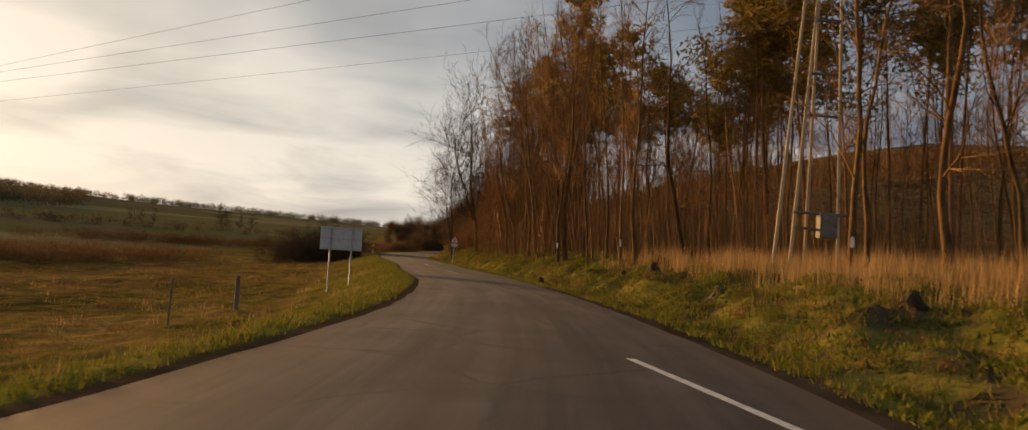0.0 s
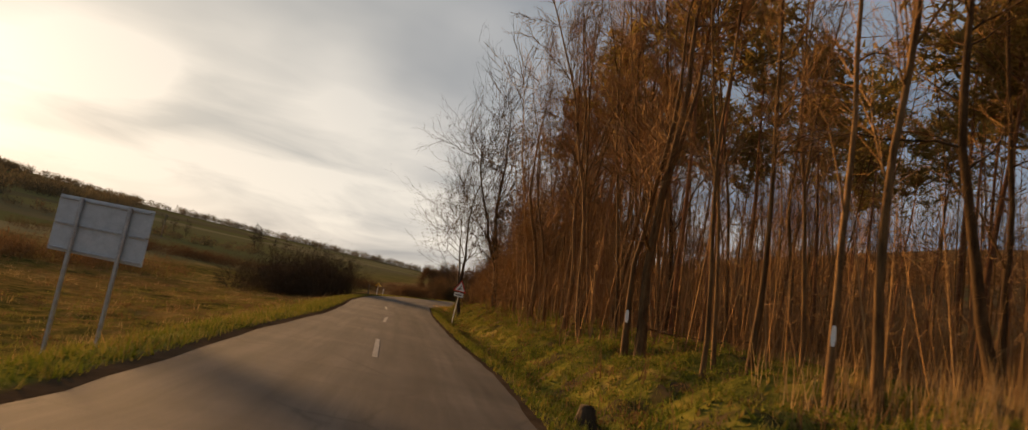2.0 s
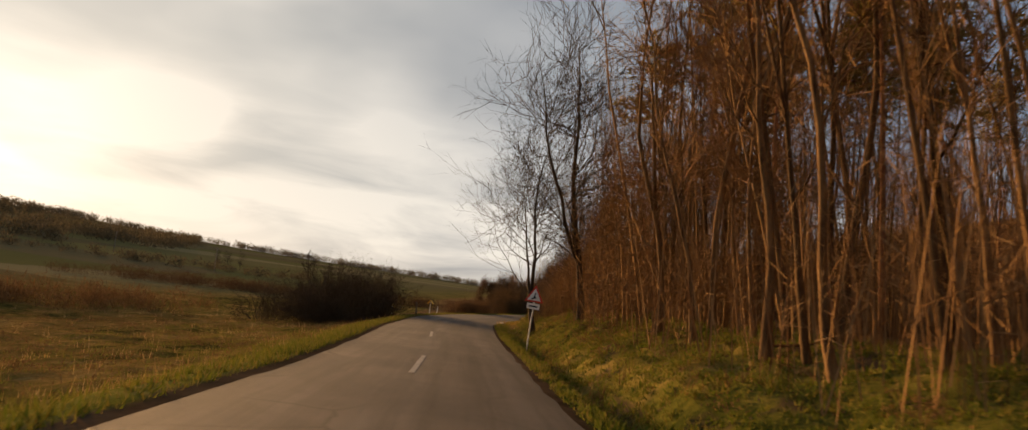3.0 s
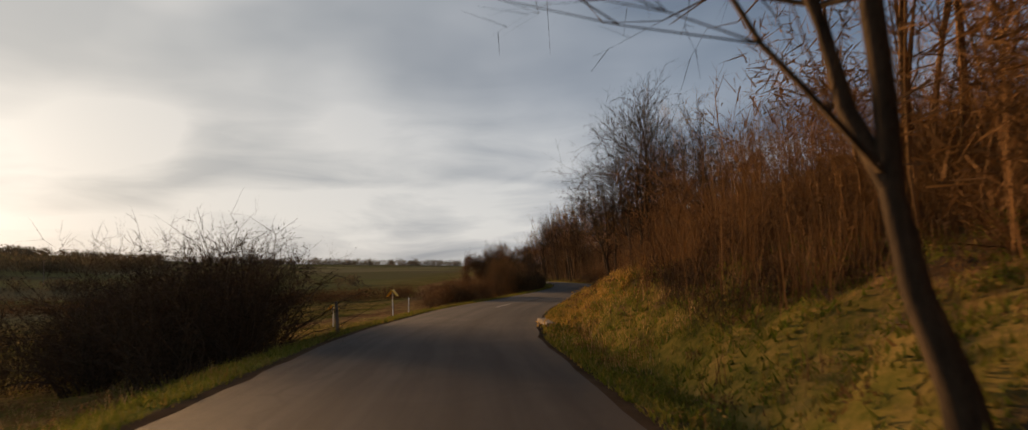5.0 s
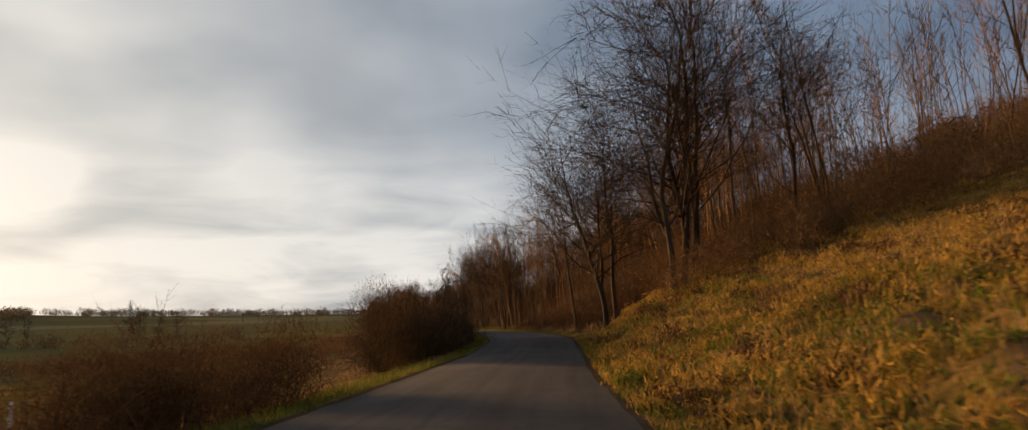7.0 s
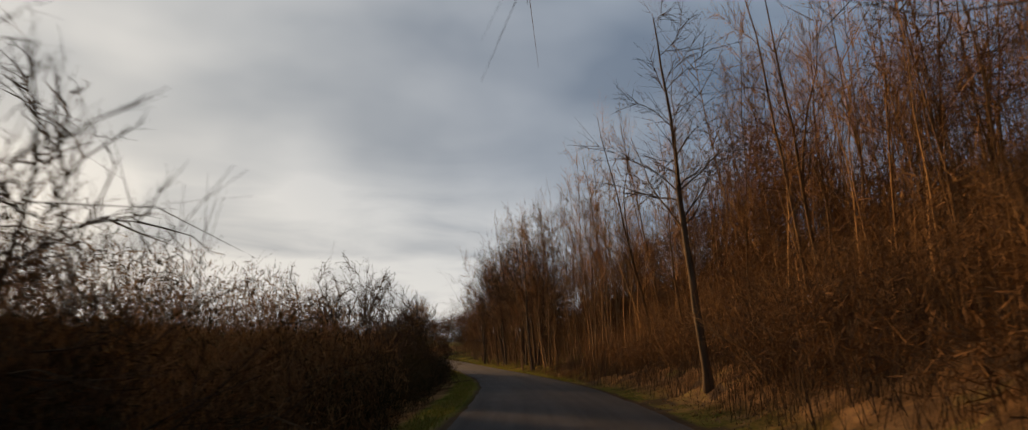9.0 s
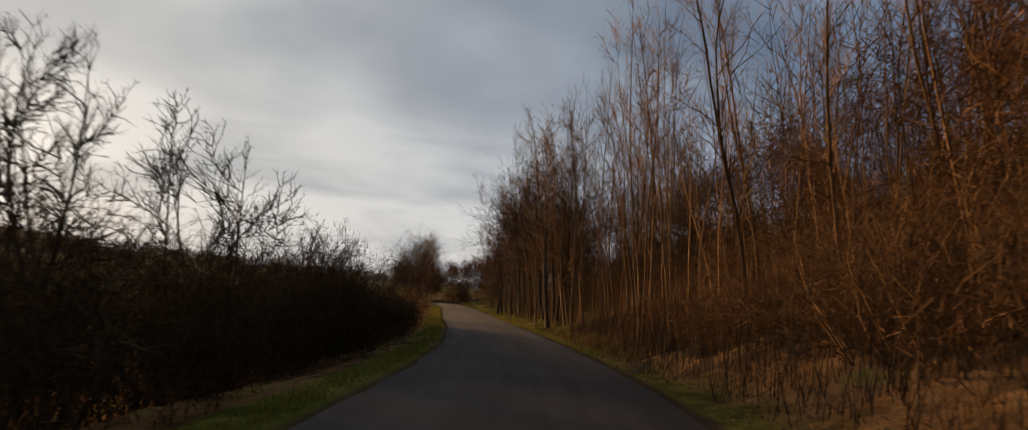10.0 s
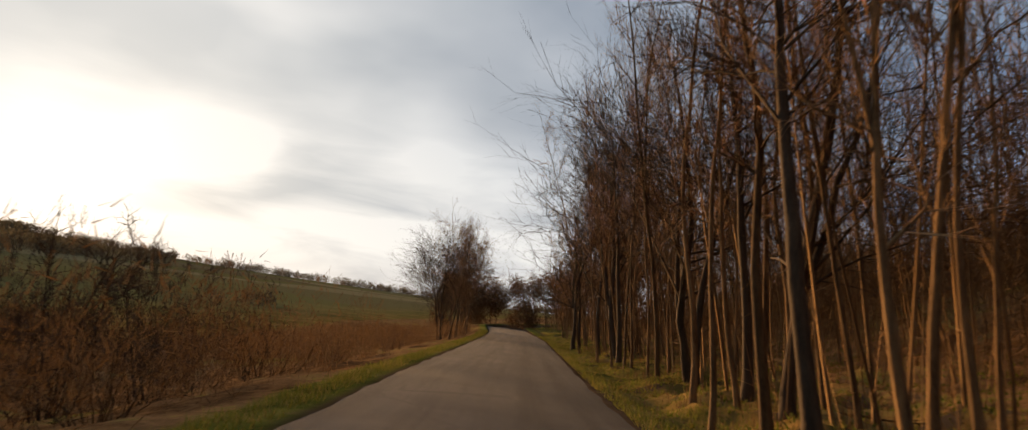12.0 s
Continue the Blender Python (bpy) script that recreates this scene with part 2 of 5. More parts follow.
def spread(k, width):
    return mathn(t, "ADD", mathn(t, "MULTIPLY", mathn(t, "ADD", mathn(t, "SUBTRACT", cs.outputs[k], 0.5), mathn(t, "MULTIPLY", mathn(t, "SUBTRACT", fg, 0.5), 1.4)), width), 0.5, clamp=True)


col = mix(t, spread(1, 2.2), green, dry)
# fields far off in the valley: stubble, fallow and winter crops in large plots
pos = t.nodes.new("ShaderNodeSeparateXYZ")
link(t, v, pos.inputs[0])
plots = node(t, "ShaderNodeTexVoronoi", Scale=0.011)
link(t, mix(t, 0.02, v, node_col(t, v, 0.05)), plots.inputs["Vector"])
tone = t.nodes.new("ShaderNodeSeparateColor")
link(t, plots.outputs["Color"], tone.inputs[0])
# plot tones are also paled here, with distance haze put into the colour
field = ramp(t, mathn(t, "ADD", mathn(t, "MULTIPLY", tone.outputs[0], 0.75), mathn(t, "MULTIPLY", fg, 0.25)),
             [(0.0, (0.080, 0.076, 0.028)), (0.35, (0.135, 0.118, 0.046)), (0.6, (0.105, 0.082, 0.042)), (0.85, (0.180, 0.146, 0.074)), (1.0, (0.110, 0.076, 0.044))])
col = mix(t, mathn(t, "MULTIPLY", mathn(t, "SUBTRACT", mathn(t, "MULTIPLY", pos.outputs[0], -1.0), 70.0), 0.02, clamp=True), col, field)
col = mix(t, spread(0, 2.5), col, litter)
col = mix(t, spread(2, 3.0), col, soil)
link(t, col, b.inputs["Base Color"])
bump(t, b, mathn(t, "ADD", n3, n2), 0.4, 0.03)

WORN = simple("worn_road_paint", (0.12, 0.11, 0.10), (0.34, 0.32, 0.29), 12.0, 0.85, relief=0.15)
PAINT = simple("road_paint", (0.30, 0.29, 0.26), (0.62, 0.60, 0.55), 14.0, 0.8, relief=0.15)
FADED = simple("faded_road_paint", (0.065, 0.057, 0.050), (0.125, 0.110, 0.096), 10.0, 0.85, relief=0.15)
BARK = simple("locust_bark", (0.026, 0.014, 0.007), (0.205, 0.118, 0.050), 7.0, 0.95, stretch=(1, 1, 0.16), relief=0.9, distance=0.03, vary=0.9)
BARK_DARK = simple("oak_bark", (0.020, 0.014, 0.009), (0.085, 0.056, 0.032), 5.0, 0.95, stretch=(1, 1, 0.2), relief=0.9, distance=0.03, vary=0.4)
BARK_PINE = simple("pine_bark", (0.080, 0.036, 0.018), (0.260, 0.125, 0.060), 4.0, 0.95, stretch=(1, 1, 0.25), relief=0.9, distance=0.03, vary=0.4)
TWIG = islands("twigs", [(0.1, (0.095, 0.050, 0.021)), (0.5, (0.205, 0.112, 0.049)), (0.95, (0.340, 0.204, 0.090))])
TWIG_DARK = islands("dark_twigs", [(0.1, (0.022, 0.014, 0.009)), (0.95, (0.092, 0.058, 0.032))])
STEMS = islands("thin_stems", [(0.1, (0.055, 0.030, 0.013)), (0.5, (0.135, 0.076, 0.033)), (0.95, (0.250, 0.150, 0.066))])
BRUSH = islands("brush", [(0.1, (0.056, 0.031, 0.014)), (0.5, (0.122, 0.068, 0.030)), (0.95, (0.215, 0.125, 0.055))], translucent=0.2)
NEEDLES = islands("pine_needles", [(0.1, (0.075, 0.068, 0.020)), (0.6, (0.200, 0.145, 0.042)), (0.95, (0.340, 0.220, 0.075))], translucent=0.4)
# darker copy of the brush, with the right bank's shade put into its colour
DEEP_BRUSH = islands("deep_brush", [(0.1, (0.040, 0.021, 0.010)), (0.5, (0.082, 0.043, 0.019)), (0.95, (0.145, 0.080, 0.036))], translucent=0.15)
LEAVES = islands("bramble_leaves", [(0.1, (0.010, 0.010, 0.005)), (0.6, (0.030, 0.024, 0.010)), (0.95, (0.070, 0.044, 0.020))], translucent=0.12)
GRASS = islands("grass_blades", [(0.15, (0.046, 0.064, 0.010)), (0.42, (0.105, 0.120, 0.019)), (0.66, (0.165, 0.145, 0.033)), (0.95, (0.220, 0.160, 0.064))], translucent=0.3)
SLOPE_GRASS = islands("slope_grass", [(0.12, (0.080, 0.060, 0.012)), (0.40, (0.215, 0.138, 0.026)), (0.70, (0.345, 0.205, 0.050)), (0.95, (0.430, 0.270, 0.085))], translucent=0.3)
HAY = islands("dry_grass_blades", [(0.1, (0.150, 0.085, 0.032)), (0.5, (0.300, 0.190, 0.080)), (0.95, (0.420, 0.300, 0.150))], translucent=0.3)
WEEDS = islands("broad_weeds", [(0.1, (0.038, 0.056, 0.009)), (0.5, (0.096, 0.118, 0.017)), (0.75, (0.165, 0.135, 0.030)), (0.95, (0.210, 0.115, 0.045))], translucent=0.3)
LITTER = islands("fallen_leaves", [(0.1, (0.080, 0.040, 0.017)), (0.5, (0.175, 0.095, 0.040)), (0.95, (0.290, 0.180, 0.078))])
ZINC = simple("galvanised_steel", (0.26, 0.27, 0.28), (0.42, 0.43, 0.44), 9.0, 0.45, 0.6, relief=0.05)
SIGN_BACK = simple("grey_sign_back", (0.34, 0.36, 0.38), (0.46, 0.48, 0.50), 5.0, 0.55, relief=0.05)
CABINET = simple("dull_grey_sheet_metal", (0.11, 0.10, 0.085), (0.20, 0.185, 0.16), 4.0, 0.6, relief=0.05)
CONCRETE = simple("concrete", (0.07, 0.052, 0.035), (0.19, 0.145, 0.100), 6.0, 0.92, relief=0.4)
WOOD = simple("weathered_wood", (0.085, 0.065, 0.048), (0.230, 0.185, 0.140), 9.0, 0.9, stretch=(1, 1, 0.12), relief=0.5)
POLE = simple("pale_pole_wood", (0.28, 0.21, 0.13), (0.56, 0.45, 0.29), 8.0, 0.85, stretch=(1, 1, 0.1), relief=0.4)
WHITE = simple("white_paint", (0.55, 0.53, 0.48), (0.78, 0.76, 0.70), 8.0, 0.7, relief=0.1)
YELLOW = simple("yellow_paint", (0.60, 0.33, 0.03), (0.80, 0.50, 0.06), 6.0, 0.55, relief=0.05)
RED = simple("red_paint", (0.40, 0.03, 0.02), (0.55, 0.05, 0.03), 6.0, 0.5, relief=0.0)
BLACK = simple("black_paint", (0.01, 0.01, 0.01), (0.03, 0.03, 0.03), 6.0, 0.6, relief=0.0)
WIRE = simple("wire", (0.05, 0.05, 0.05), (0.12, 0.12, 0.12), 6.0, 0.6, relief=0.0)
BROWN_GLASS = simple("brown_porcelain", (0.05, 0.02, 0.01), (0.10, 0.045, 0.02), 6.0, 0.2, relief=0.0)
# bare far woods, lightened in the base colour in place of distance haze
HAZED_FAR_WOOD = islands("far_woods", [(0.1, (0.046, 0.042, 0.024)), (0.5, (0.082, 0.068, 0.040)), (0.95, (0.130, 0.104, 0.064))], translucent=0.3)

# The lie of the land
EDGE_Y = [-30, 0, 5, 10, 15, 20, 28, 32, 38, 50, 60, 70, 90, 98, 108, 116, 128, 140, 155, 169, 180, 190, 205, 220, 240, 268, 290, 340]
EDGE_L = [-6.0, -4.2, -3.5, -2.8, -2.45, -2.7, -3.5, -4.3, -5.7, -7.9, -10.2, -12.7, -16.6, -17.5, -17.9, -17.5, -16.1, -14.9, -14.6, -15.3, -16.0, -17.2, -19.9, -23.1, -27.0, -32.6, -37.5, -50]
EDGE_R = [3.4, 3.7, 3.6, 3.2, 2.8, 2.3, 1.45, 0.75, -0.3, -3.1, -5.2, -7.3, -10.9, -11.5, -11.8, -11.5, -11.2, -10.5, -9.7, -10.1, -11.0, -12.5, -15.2, -18.2, -21.9, -27.0, -31.6, -43]
ROAD_Y = [-60, 0, 10, 16, 29, 44, 61, 80, 100, 120, 147, 173, 202, 300]
ROAD_Z = [0.0, 0.0, 0.01, -0.07, -0.37, -0.66, -0.99, -1.35, -1.69, -1.85, -1.89, -2.17, -2.43, -3.3]
fine_y = np.arange(-60, 345, 1.0)


def softened(xs, ys):
    v = np.interp(fine_y, xs, ys)
    k = np.hanning(9)
    return np.convolve(np.pad(v, 4, mode="edge"), k / k.sum(), "valid")


EL, ER, RZ = softened(EDGE_Y, EDGE_L), softened(EDGE_Y, EDGE_R), softened(ROAD_Y, ROAD_Z)
LAT_R = [0, .6, 1.4, 3, 6, 12, 25, 50, 100, 300]
SIDE_R_Y = [-30, 25, 45, 75, 95, 110, 128, 146, 170, 190, 215, 300]
SIDE_R = np.array([
    [0, -.06, -.10, .45, .9, 1.0, 1.2, 1.6, 3, 6],
    [0, -.06, -.15, .55, 1.0, 1.2, 1.6, 2.4, 4, 9],
    [0, -.03, -.52, .48, 1.25, 1.8, 2.5, 4, 6, 12],
    [0, -.03, -.50, .7, 1.6, 2.2, 3.3, 5.5, 10, 18],
    [0, -.22, -.35, 1.2, 2.6, 4.0, 7, 12, 20, 32],
    [0, -.16, -.28, 1.0, 2.2, 3.8, 6.6, 12.5, 22, 35],
    [0, .02, .12, .8, 1.8, 3.5, 6.0, 13, 25, 38],
    [0, .05, .30, 1.3, 3.0, 4.6, 8.5, 16, 27, 38],
    [0, .03, .15, 1.0, 2.2, 5.0, 11, 20, 32, 40],
    [0, -.02, .02, .7, 1.3, 3.2, 9, 17, 28, 36],
    [0, -.04, -.16, .10, .3, 1.5, 8, 18, 28, 36],
    [0, -.04, -.14, .15, .4, 1.5, 7, 15, 22, 30]])
LAT_L = [0, 1, 3, 6, 12, 25, 60, 150, 300]
SIDE_L_Y = [-30, 35, 80, 115, 150, 300]
SIDE_L = np.array([
    [0, -.05, -.8, -1.8, -2.3, -2.6, -2.9, -2, 0],
    [0, -.05, -1.0, -1.9, -2.4, -2.7, -3.0, -2, 0],
    [0, -.08, -.8, -1.5, -2.2, -2.8, -3.2, -2.5, -1],
    [0, -.10, -.5, -1.1, -1.7, -2.6, -3.5, -3, -1],
    [0, -.10, -.5, -1.4, -2.4, -3.2, -3.8, -3, -1],
    [0, -.10, -.5, -1.4, -2.4, -3.2, -3.8, -3, -1]])
HILL_AZ = [-180, -120, -60, -10, 4, 11, 20, 30, 38, 45, 55, 70, 100, 140, 180]
HILL_EL = [2.0, 2.0, 2.0, 1.2, 0.5, 0.55, 0.9, 1.3, 1.7, 2.2, 3.0, 3.4, 3.0, 2.4, 2.0]


def at_y(y, values):
    return float(np.interp(y, fine_y, values))


def side(d, y, lats, ys, table):
    rows = [np.interp(d, lats, row) for row in table]
    return float(np.interp(y, ys, rows))


def rough(x, y, s):
    return noise.noise(Vector((x * s, y * s, 3.1)))


def ground_z(x, y):
    """Height of the ground, without the road's own thickness."""
    l, r, z = at_y(y, EL), at_y(y, ER), at_y(y, RZ)
    if x > r:
        d = x - r
        h = z + side(d, y, LAT_R, SIDE_R_Y, SIDE_R)
    elif x < l:
        d = l - x
        h = z + side(d, y, LAT_L, SIDE_L_Y, SIDE_L)
    else:
        return z - 0.05 * min(1.0, 4 * min(x - l, r - x))
    k = min(1.0, max(0.0, d - 0.35) / 2.0)
    if x > r and d < 22:
        h += k * (0.46 if y < 40 else 0.34) * max(0.0, 1 - d / 22) * (rough(x + 40, y, 0.55) + 0.75 * rough(x, y + 90, 1.3) + 0.4 * abs(rough(x + 7, y, 2.4)))
    if x > r and d < 30:
        big = float(np.interp(y, [70, 92, 140, 155], [0.14, 0.34, 0.34, 0.12])) * min(1.0, (30 - d) / 8)
        h += k * big * (abs(rough(x + 3, y + 11, 0.75)) + 0.7 * abs(rough(x + 31, y, 1.15)) + 0.6 * abs(rough(x + 17, y + 5, 1.9)) - 0.45)
    h += k * (0.16 * rough(x, y, 0.45) + 0.09 * rough(x, y, 1.3) + 0.05 * rough(x, y, 3.1))
    dx, dy = x + 10, y - 100
    far = math.hypot(dx, dy)
    if far > 160:
        az = math.degrees(math.atan2(-dx, dy))
        top = math.tan(radians(float(np.interp(az, HILL_AZ, HILL_EL)))) * 1000
        s = min(1.0, (far - 160) / 840) ** 1.4
        h = h * (1 - min(1.0, (far - 160) / 300)) + (top - 3) * s * (1 + 0.22 * rough(x, y, 0.004)) - 3 * min(1.0, (far - 160) / 300) * (1 - s)
    return h


def finish(me, mats):
    for m in mats if isinstance(mats, (list, tuple)) else [mats]:
        me.materials.append(m)
    return me


def quick_mesh(name, verts, faces, mat, smooth=False):
    """A mesh from arrays; faces all of one size."""
    verts, faces = np.asarray(verts, dtype=np.float32), np.asarray(faces, dtype=np.int32)
    me = bpy.data.meshes.new(name)
    n, k = faces.shape
    me.vertices.add(len(verts))
    me.vertices.foreach_set("co", verts.ravel())
    me.loops.add(n * k)
    me.loops.foreach_set("vertex_index", faces.ravel())
    me.polygons.add(n)
    me.polygons.foreach_set("loop_start", np.arange(0, n * k, k, dtype=np.int32))
    if smooth:
        me.polygons.foreach_set("use_smooth", np.ones(n, dtype=bool))
    me.update(calc_edges=True)
    return finish(me, mat)


def cover_at(x, y):
    """Forest litter, dry grass and bare soil at a place, each 0 to 1."""
    l, r = at_y(y, EL), at_y(y, ER)
    if x >= r:
        d = x - r
        wood = np.interp(y, [-30, 20, 45, 70, 81, 90, 96, 105, 138, 146, 152, 175, 200, 215, 300], [24, 24, 9.5, 7, 3.4, 4.2, 12, 40, 27, 6, 0.9, 0.9, 1.2, 7, 6])
        lit = np.interp(d, [wood - 1.5, wood + 2], [0, 1])
        dry_ = np.interp(y, [-30, 25, 40, 80, 100, 140, 170, 300], [0.45, 0.45, 0.42, 0.55, 0.82, 0.92, 0.8, 0.5]) * np.interp(d, [0, 3], [0.6, 1])
        if 6.5 < d < 20 and y < 34:
            dry_ = 1.0
        broken = 0.08 if y < 34 else 0.2
        soil_ = max(np.interp(d, [0, 0.5, 1.1] if y < 30 else [0, 0.2, 0.45], [0.95, 0.75, 0.0]), 0.62 if d < 8 and rough(x * 1.0, y + 33, 0.8) > broken else 0.0)
        return lit, dry_, soil_
    if x <= l:
        d = l - x
        dry_ = np.interp(d, [0, 2, 6, 20, 60, 90], [0.15, 0.35, 0.66, 0.72, 0.70, 0.66])
        if y > 95:
            dry_ = np.interp(d, [0, 0.6, 1.3, 6, 20, 60, 90], [0.1, 0.3, 0.72, 0.64, 0.62, 0.64, 0.66])
        if y > 140 and d < 30:
            return float(np.interp(d, [0.9, 1.8], [0, 0.9])), 0.3, float(np.interp(d, [0, 0.3, 0.8], [0.7, 0.4, 0]))
        soil_ = np.interp(d, [0, 0.3, 0.7], [0.9, 0.62, 0.0])
        return 0.0, dry_, soil_
    return 0.0, 0.3, 1.0


GRID = {}


def build_ground():
    ys = np.concatenate([-np.geomspace(3200, 26, 16), np.arange(-25, 300, 0.5), np.geomspace(300, 4200, 26)])
    lr = np.concatenate([np.arange(0, 10, 0.3), np.arange(10, 26, 0.7), np.geomspace(26, 4200, 30)])
    verts, cover = [], []
    for y in ys:
        l, r = at_y(y, EL), at_y(y, ER)
        row = [l - d for d in lr[::-1]] + [l + (r - l) * k for k in (0.12, 0.5, 0.88)] + [r + d for d in lr]
        for x in row:
            verts.append((x, y, ground_z(x, y)))
            cover.append(cover_at(x, y))
    n = 2 * len(lr) + 3
    GRID["ys"], GRID["lr"], GRID["z"] = ys, lr, np.array(verts)[:, 2].reshape(len(ys), n)
    faces = [(j * n + i, j * n + i + 1, (j + 1) * n + i + 1, (j + 1) * n + i) for j in range(len(ys) - 1) for i in range(n - 1)]
    me = quick_mesh("ground", verts, faces, GROUND, True)
    a = me.attributes.new("cover", "FLOAT_VECTOR", "POINT")
    a.data.foreach_set("vector", np.asarray(cover, dtype=np.float32).ravel())
    return tagged(new("ground", me), "rough grassy ground with meadow, wooded bank and far hills", "ground", kind="structure")


def build_road():
    ys = np.arange(-45, 330, 1.0)
    ks = np.linspace(0, 1, 13)
    verts, uvs = [], []
    for y in ys:
        l, r, z = at_y(y, EL), at_y(y, ER), at_y(y, RZ)
        l += 0.10 * rough(0.0, y, 0.7) + 0.05 * rough(3.0, y, 2.1)
        r += 0.10 * rough(9.0, y, 0.7) + 0.05 * rough(12.0, y, 2.1)
        for k in ks:
            x = l + (r - l) * k
            crown = 0.045 * (1 - (2 * k - 1) ** 2)
            verts.append((x, y, z + crown))
            uvs.append(((k - 0.5) * (r - l), y))
    n = len(ks)
    faces = [(j * n + i, j * n + i + 1, (j + 1) * n + i + 1, (j + 1) * n + i) for j in range(len(ys) - 1) for i in range(n - 1)]
    me = quick_mesh("road", verts, faces, ASPHALT, True)
    lay = me.uv_layers.new(name="road")
    idx = np.empty(len(me.loops), dtype=np.int32)
    me.loops.foreach_get("vertex_index", idx)
    lay.data.foreach_set("uv", np.asarray(uvs, dtype=np.float32)[idx].ravel())
    return tagged(new("road", me), "worn grey-brown asphalt country road with crumbling edges", "road", kind="structure")


def road_z(x, y):
    l, r = at_y(y, EL), at_y(y, ER)
    k = (x - l) / (r - l)
    return at_y(y, RZ) + 0.045 * (1 - (2 * k - 1) ** 2)


def ground_zs(xs, ys):
    """Heights at many places at once, off the road."""
    gy, lr, z = GRID["ys"], GRID["lr"], GRID["z"]
    xs, ys = np.asarray(xs, float), np.asarray(ys, float)
    l, r = np.interp(ys, fine_y, EL), np.interp(ys, fine_y, ER)
    right = xs > (l + r) / 2
    d = np.clip(np.where(right, xs - r, l - xs), 0, 4000)
    c = np.interp(d, lr, np.arange(len(lr)))
    n = len(lr)
    col = np.where(right, n + 3 + c, n - 1 - c)
    row = np.interp(ys, gy, np.arange(len(gy)))
    r0, c0 = np.minimum(row.astype(int), len(gy) - 2), np.minimum(col.astype(int), z.shape[1] - 2)
    a, b_ = row - r0, col - c0
    return (z[r0, c0] * (1 - a) * (1 - b_) + z[r0 + 1, c0] * a * (1 - b_) + z[r0, c0 + 1] * (1 - a) * b_ + z[r0 + 1, c0 + 1] * a * b_)


ground = build_ground()
road = build_road()

# Trees and shrubs


class Shape:
    """Collects tubes and small blades as quads."""

    def __init__(self):
        self.v, self.f = [], []

    def tube(self, pts, radii, sides=5):
        base = len(self.v)
        for k, p in enumerate(pts):
            a = pts[min(k + 1, len(pts) - 1)] - pts[max(k - 1, 0)]
            a.normalize()
            u = a.orthogonal().normalized()
            w = a.cross(u)
            for s in range(sides):
                ang = 2 * math.pi * s / sides
                self.v.append(p + (u * math.cos(ang) + w * math.sin(ang)) * radii[k])
        for k in range(len(pts) - 1):
            for s in range(sides):
                s2 = (s + 1) % sides
                self.f.append((base + k * sides + s, base + k * sides + s2, base + (k + 1) * sides + s2, base + (k + 1) * sides + s))

    def blade(self, p, way, side_, width):
        b = len(self.v)
        self.v += [p - side_ * width, p + side_ * width, p + way + side_ * width * 0.3, p + way - side_ * width * 0.3]
        self.f.append((b, b + 1, b + 2, b + 3))

    def mesh(self, name, mat, smooth=True):
        return quick_mesh(name, [tuple(p) for p in self.v], self.f, mat, smooth)


def grow(rng, start, way, length, steps, wander, lift=0.0):
    """A wandering line of points from start."""
    pts, d, p = [start.copy()], way.normalized(), start.copy()
    for _ in range(steps):
        d = (d + Vector((rng.gauss(0, wander), rng.gauss(0, wander), rng.gauss(0, wander) + lift))).normalized()
        p = p + d * (length / steps)
        pts.append(p.copy())
    return pts


def taper(n, r0, r1):
    return [r0 + (r1 - r0) * k / (n - 1) for k in range(n)]


def side_way(rng, axis, angle):
    u = axis.orthogonal().normalized()
    q = Matrix.Rotation(rng.uniform(0, 2 * math.pi), 3, axis.normalized())
    return (axis.normalized() * math.cos(angle) + (q @ u) * math.sin(angle)).normalized()


def spray(rng, twigs, p, way, length, r, depth, spread_, count=3):
    """Fine branching: a twig with side twigs."""
    way = way.normalized()
    if depth <= 1:
        w = (way + Vector((rng.gauss(0, .1), rng.gauss(0, .1), 0.08))) * length
        twigs.blade(p, w, w.orthogonal().normalized(), r)
        for _ in range(count + 1):
            d = side_way(rng, w, rng.uniform(0.35, spread_)) * length * rng.uniform(0.35, 0.75)
            twigs.blade(p + w * rng.uniform(0.25, 0.95), d, d.orthogonal().normalized(), r * 0.6)
        return
    n = 2
    pts = grow(rng, p, way, length, n, 0.2, 0.04)
    twigs.tube(pts, taper(n + 1, r, r * 0.35), 3)
    for _ in range(count):
        k = rng.randint(1, 2)
        d = side_way(rng, pts[k] - pts[k - 1], rng.uniform(0.35, spread_))
        spray(rng, twigs, pts[k], d, length * rng.uniform(0.5, 0.8), r * 0.6, depth - 1, spread_, count)


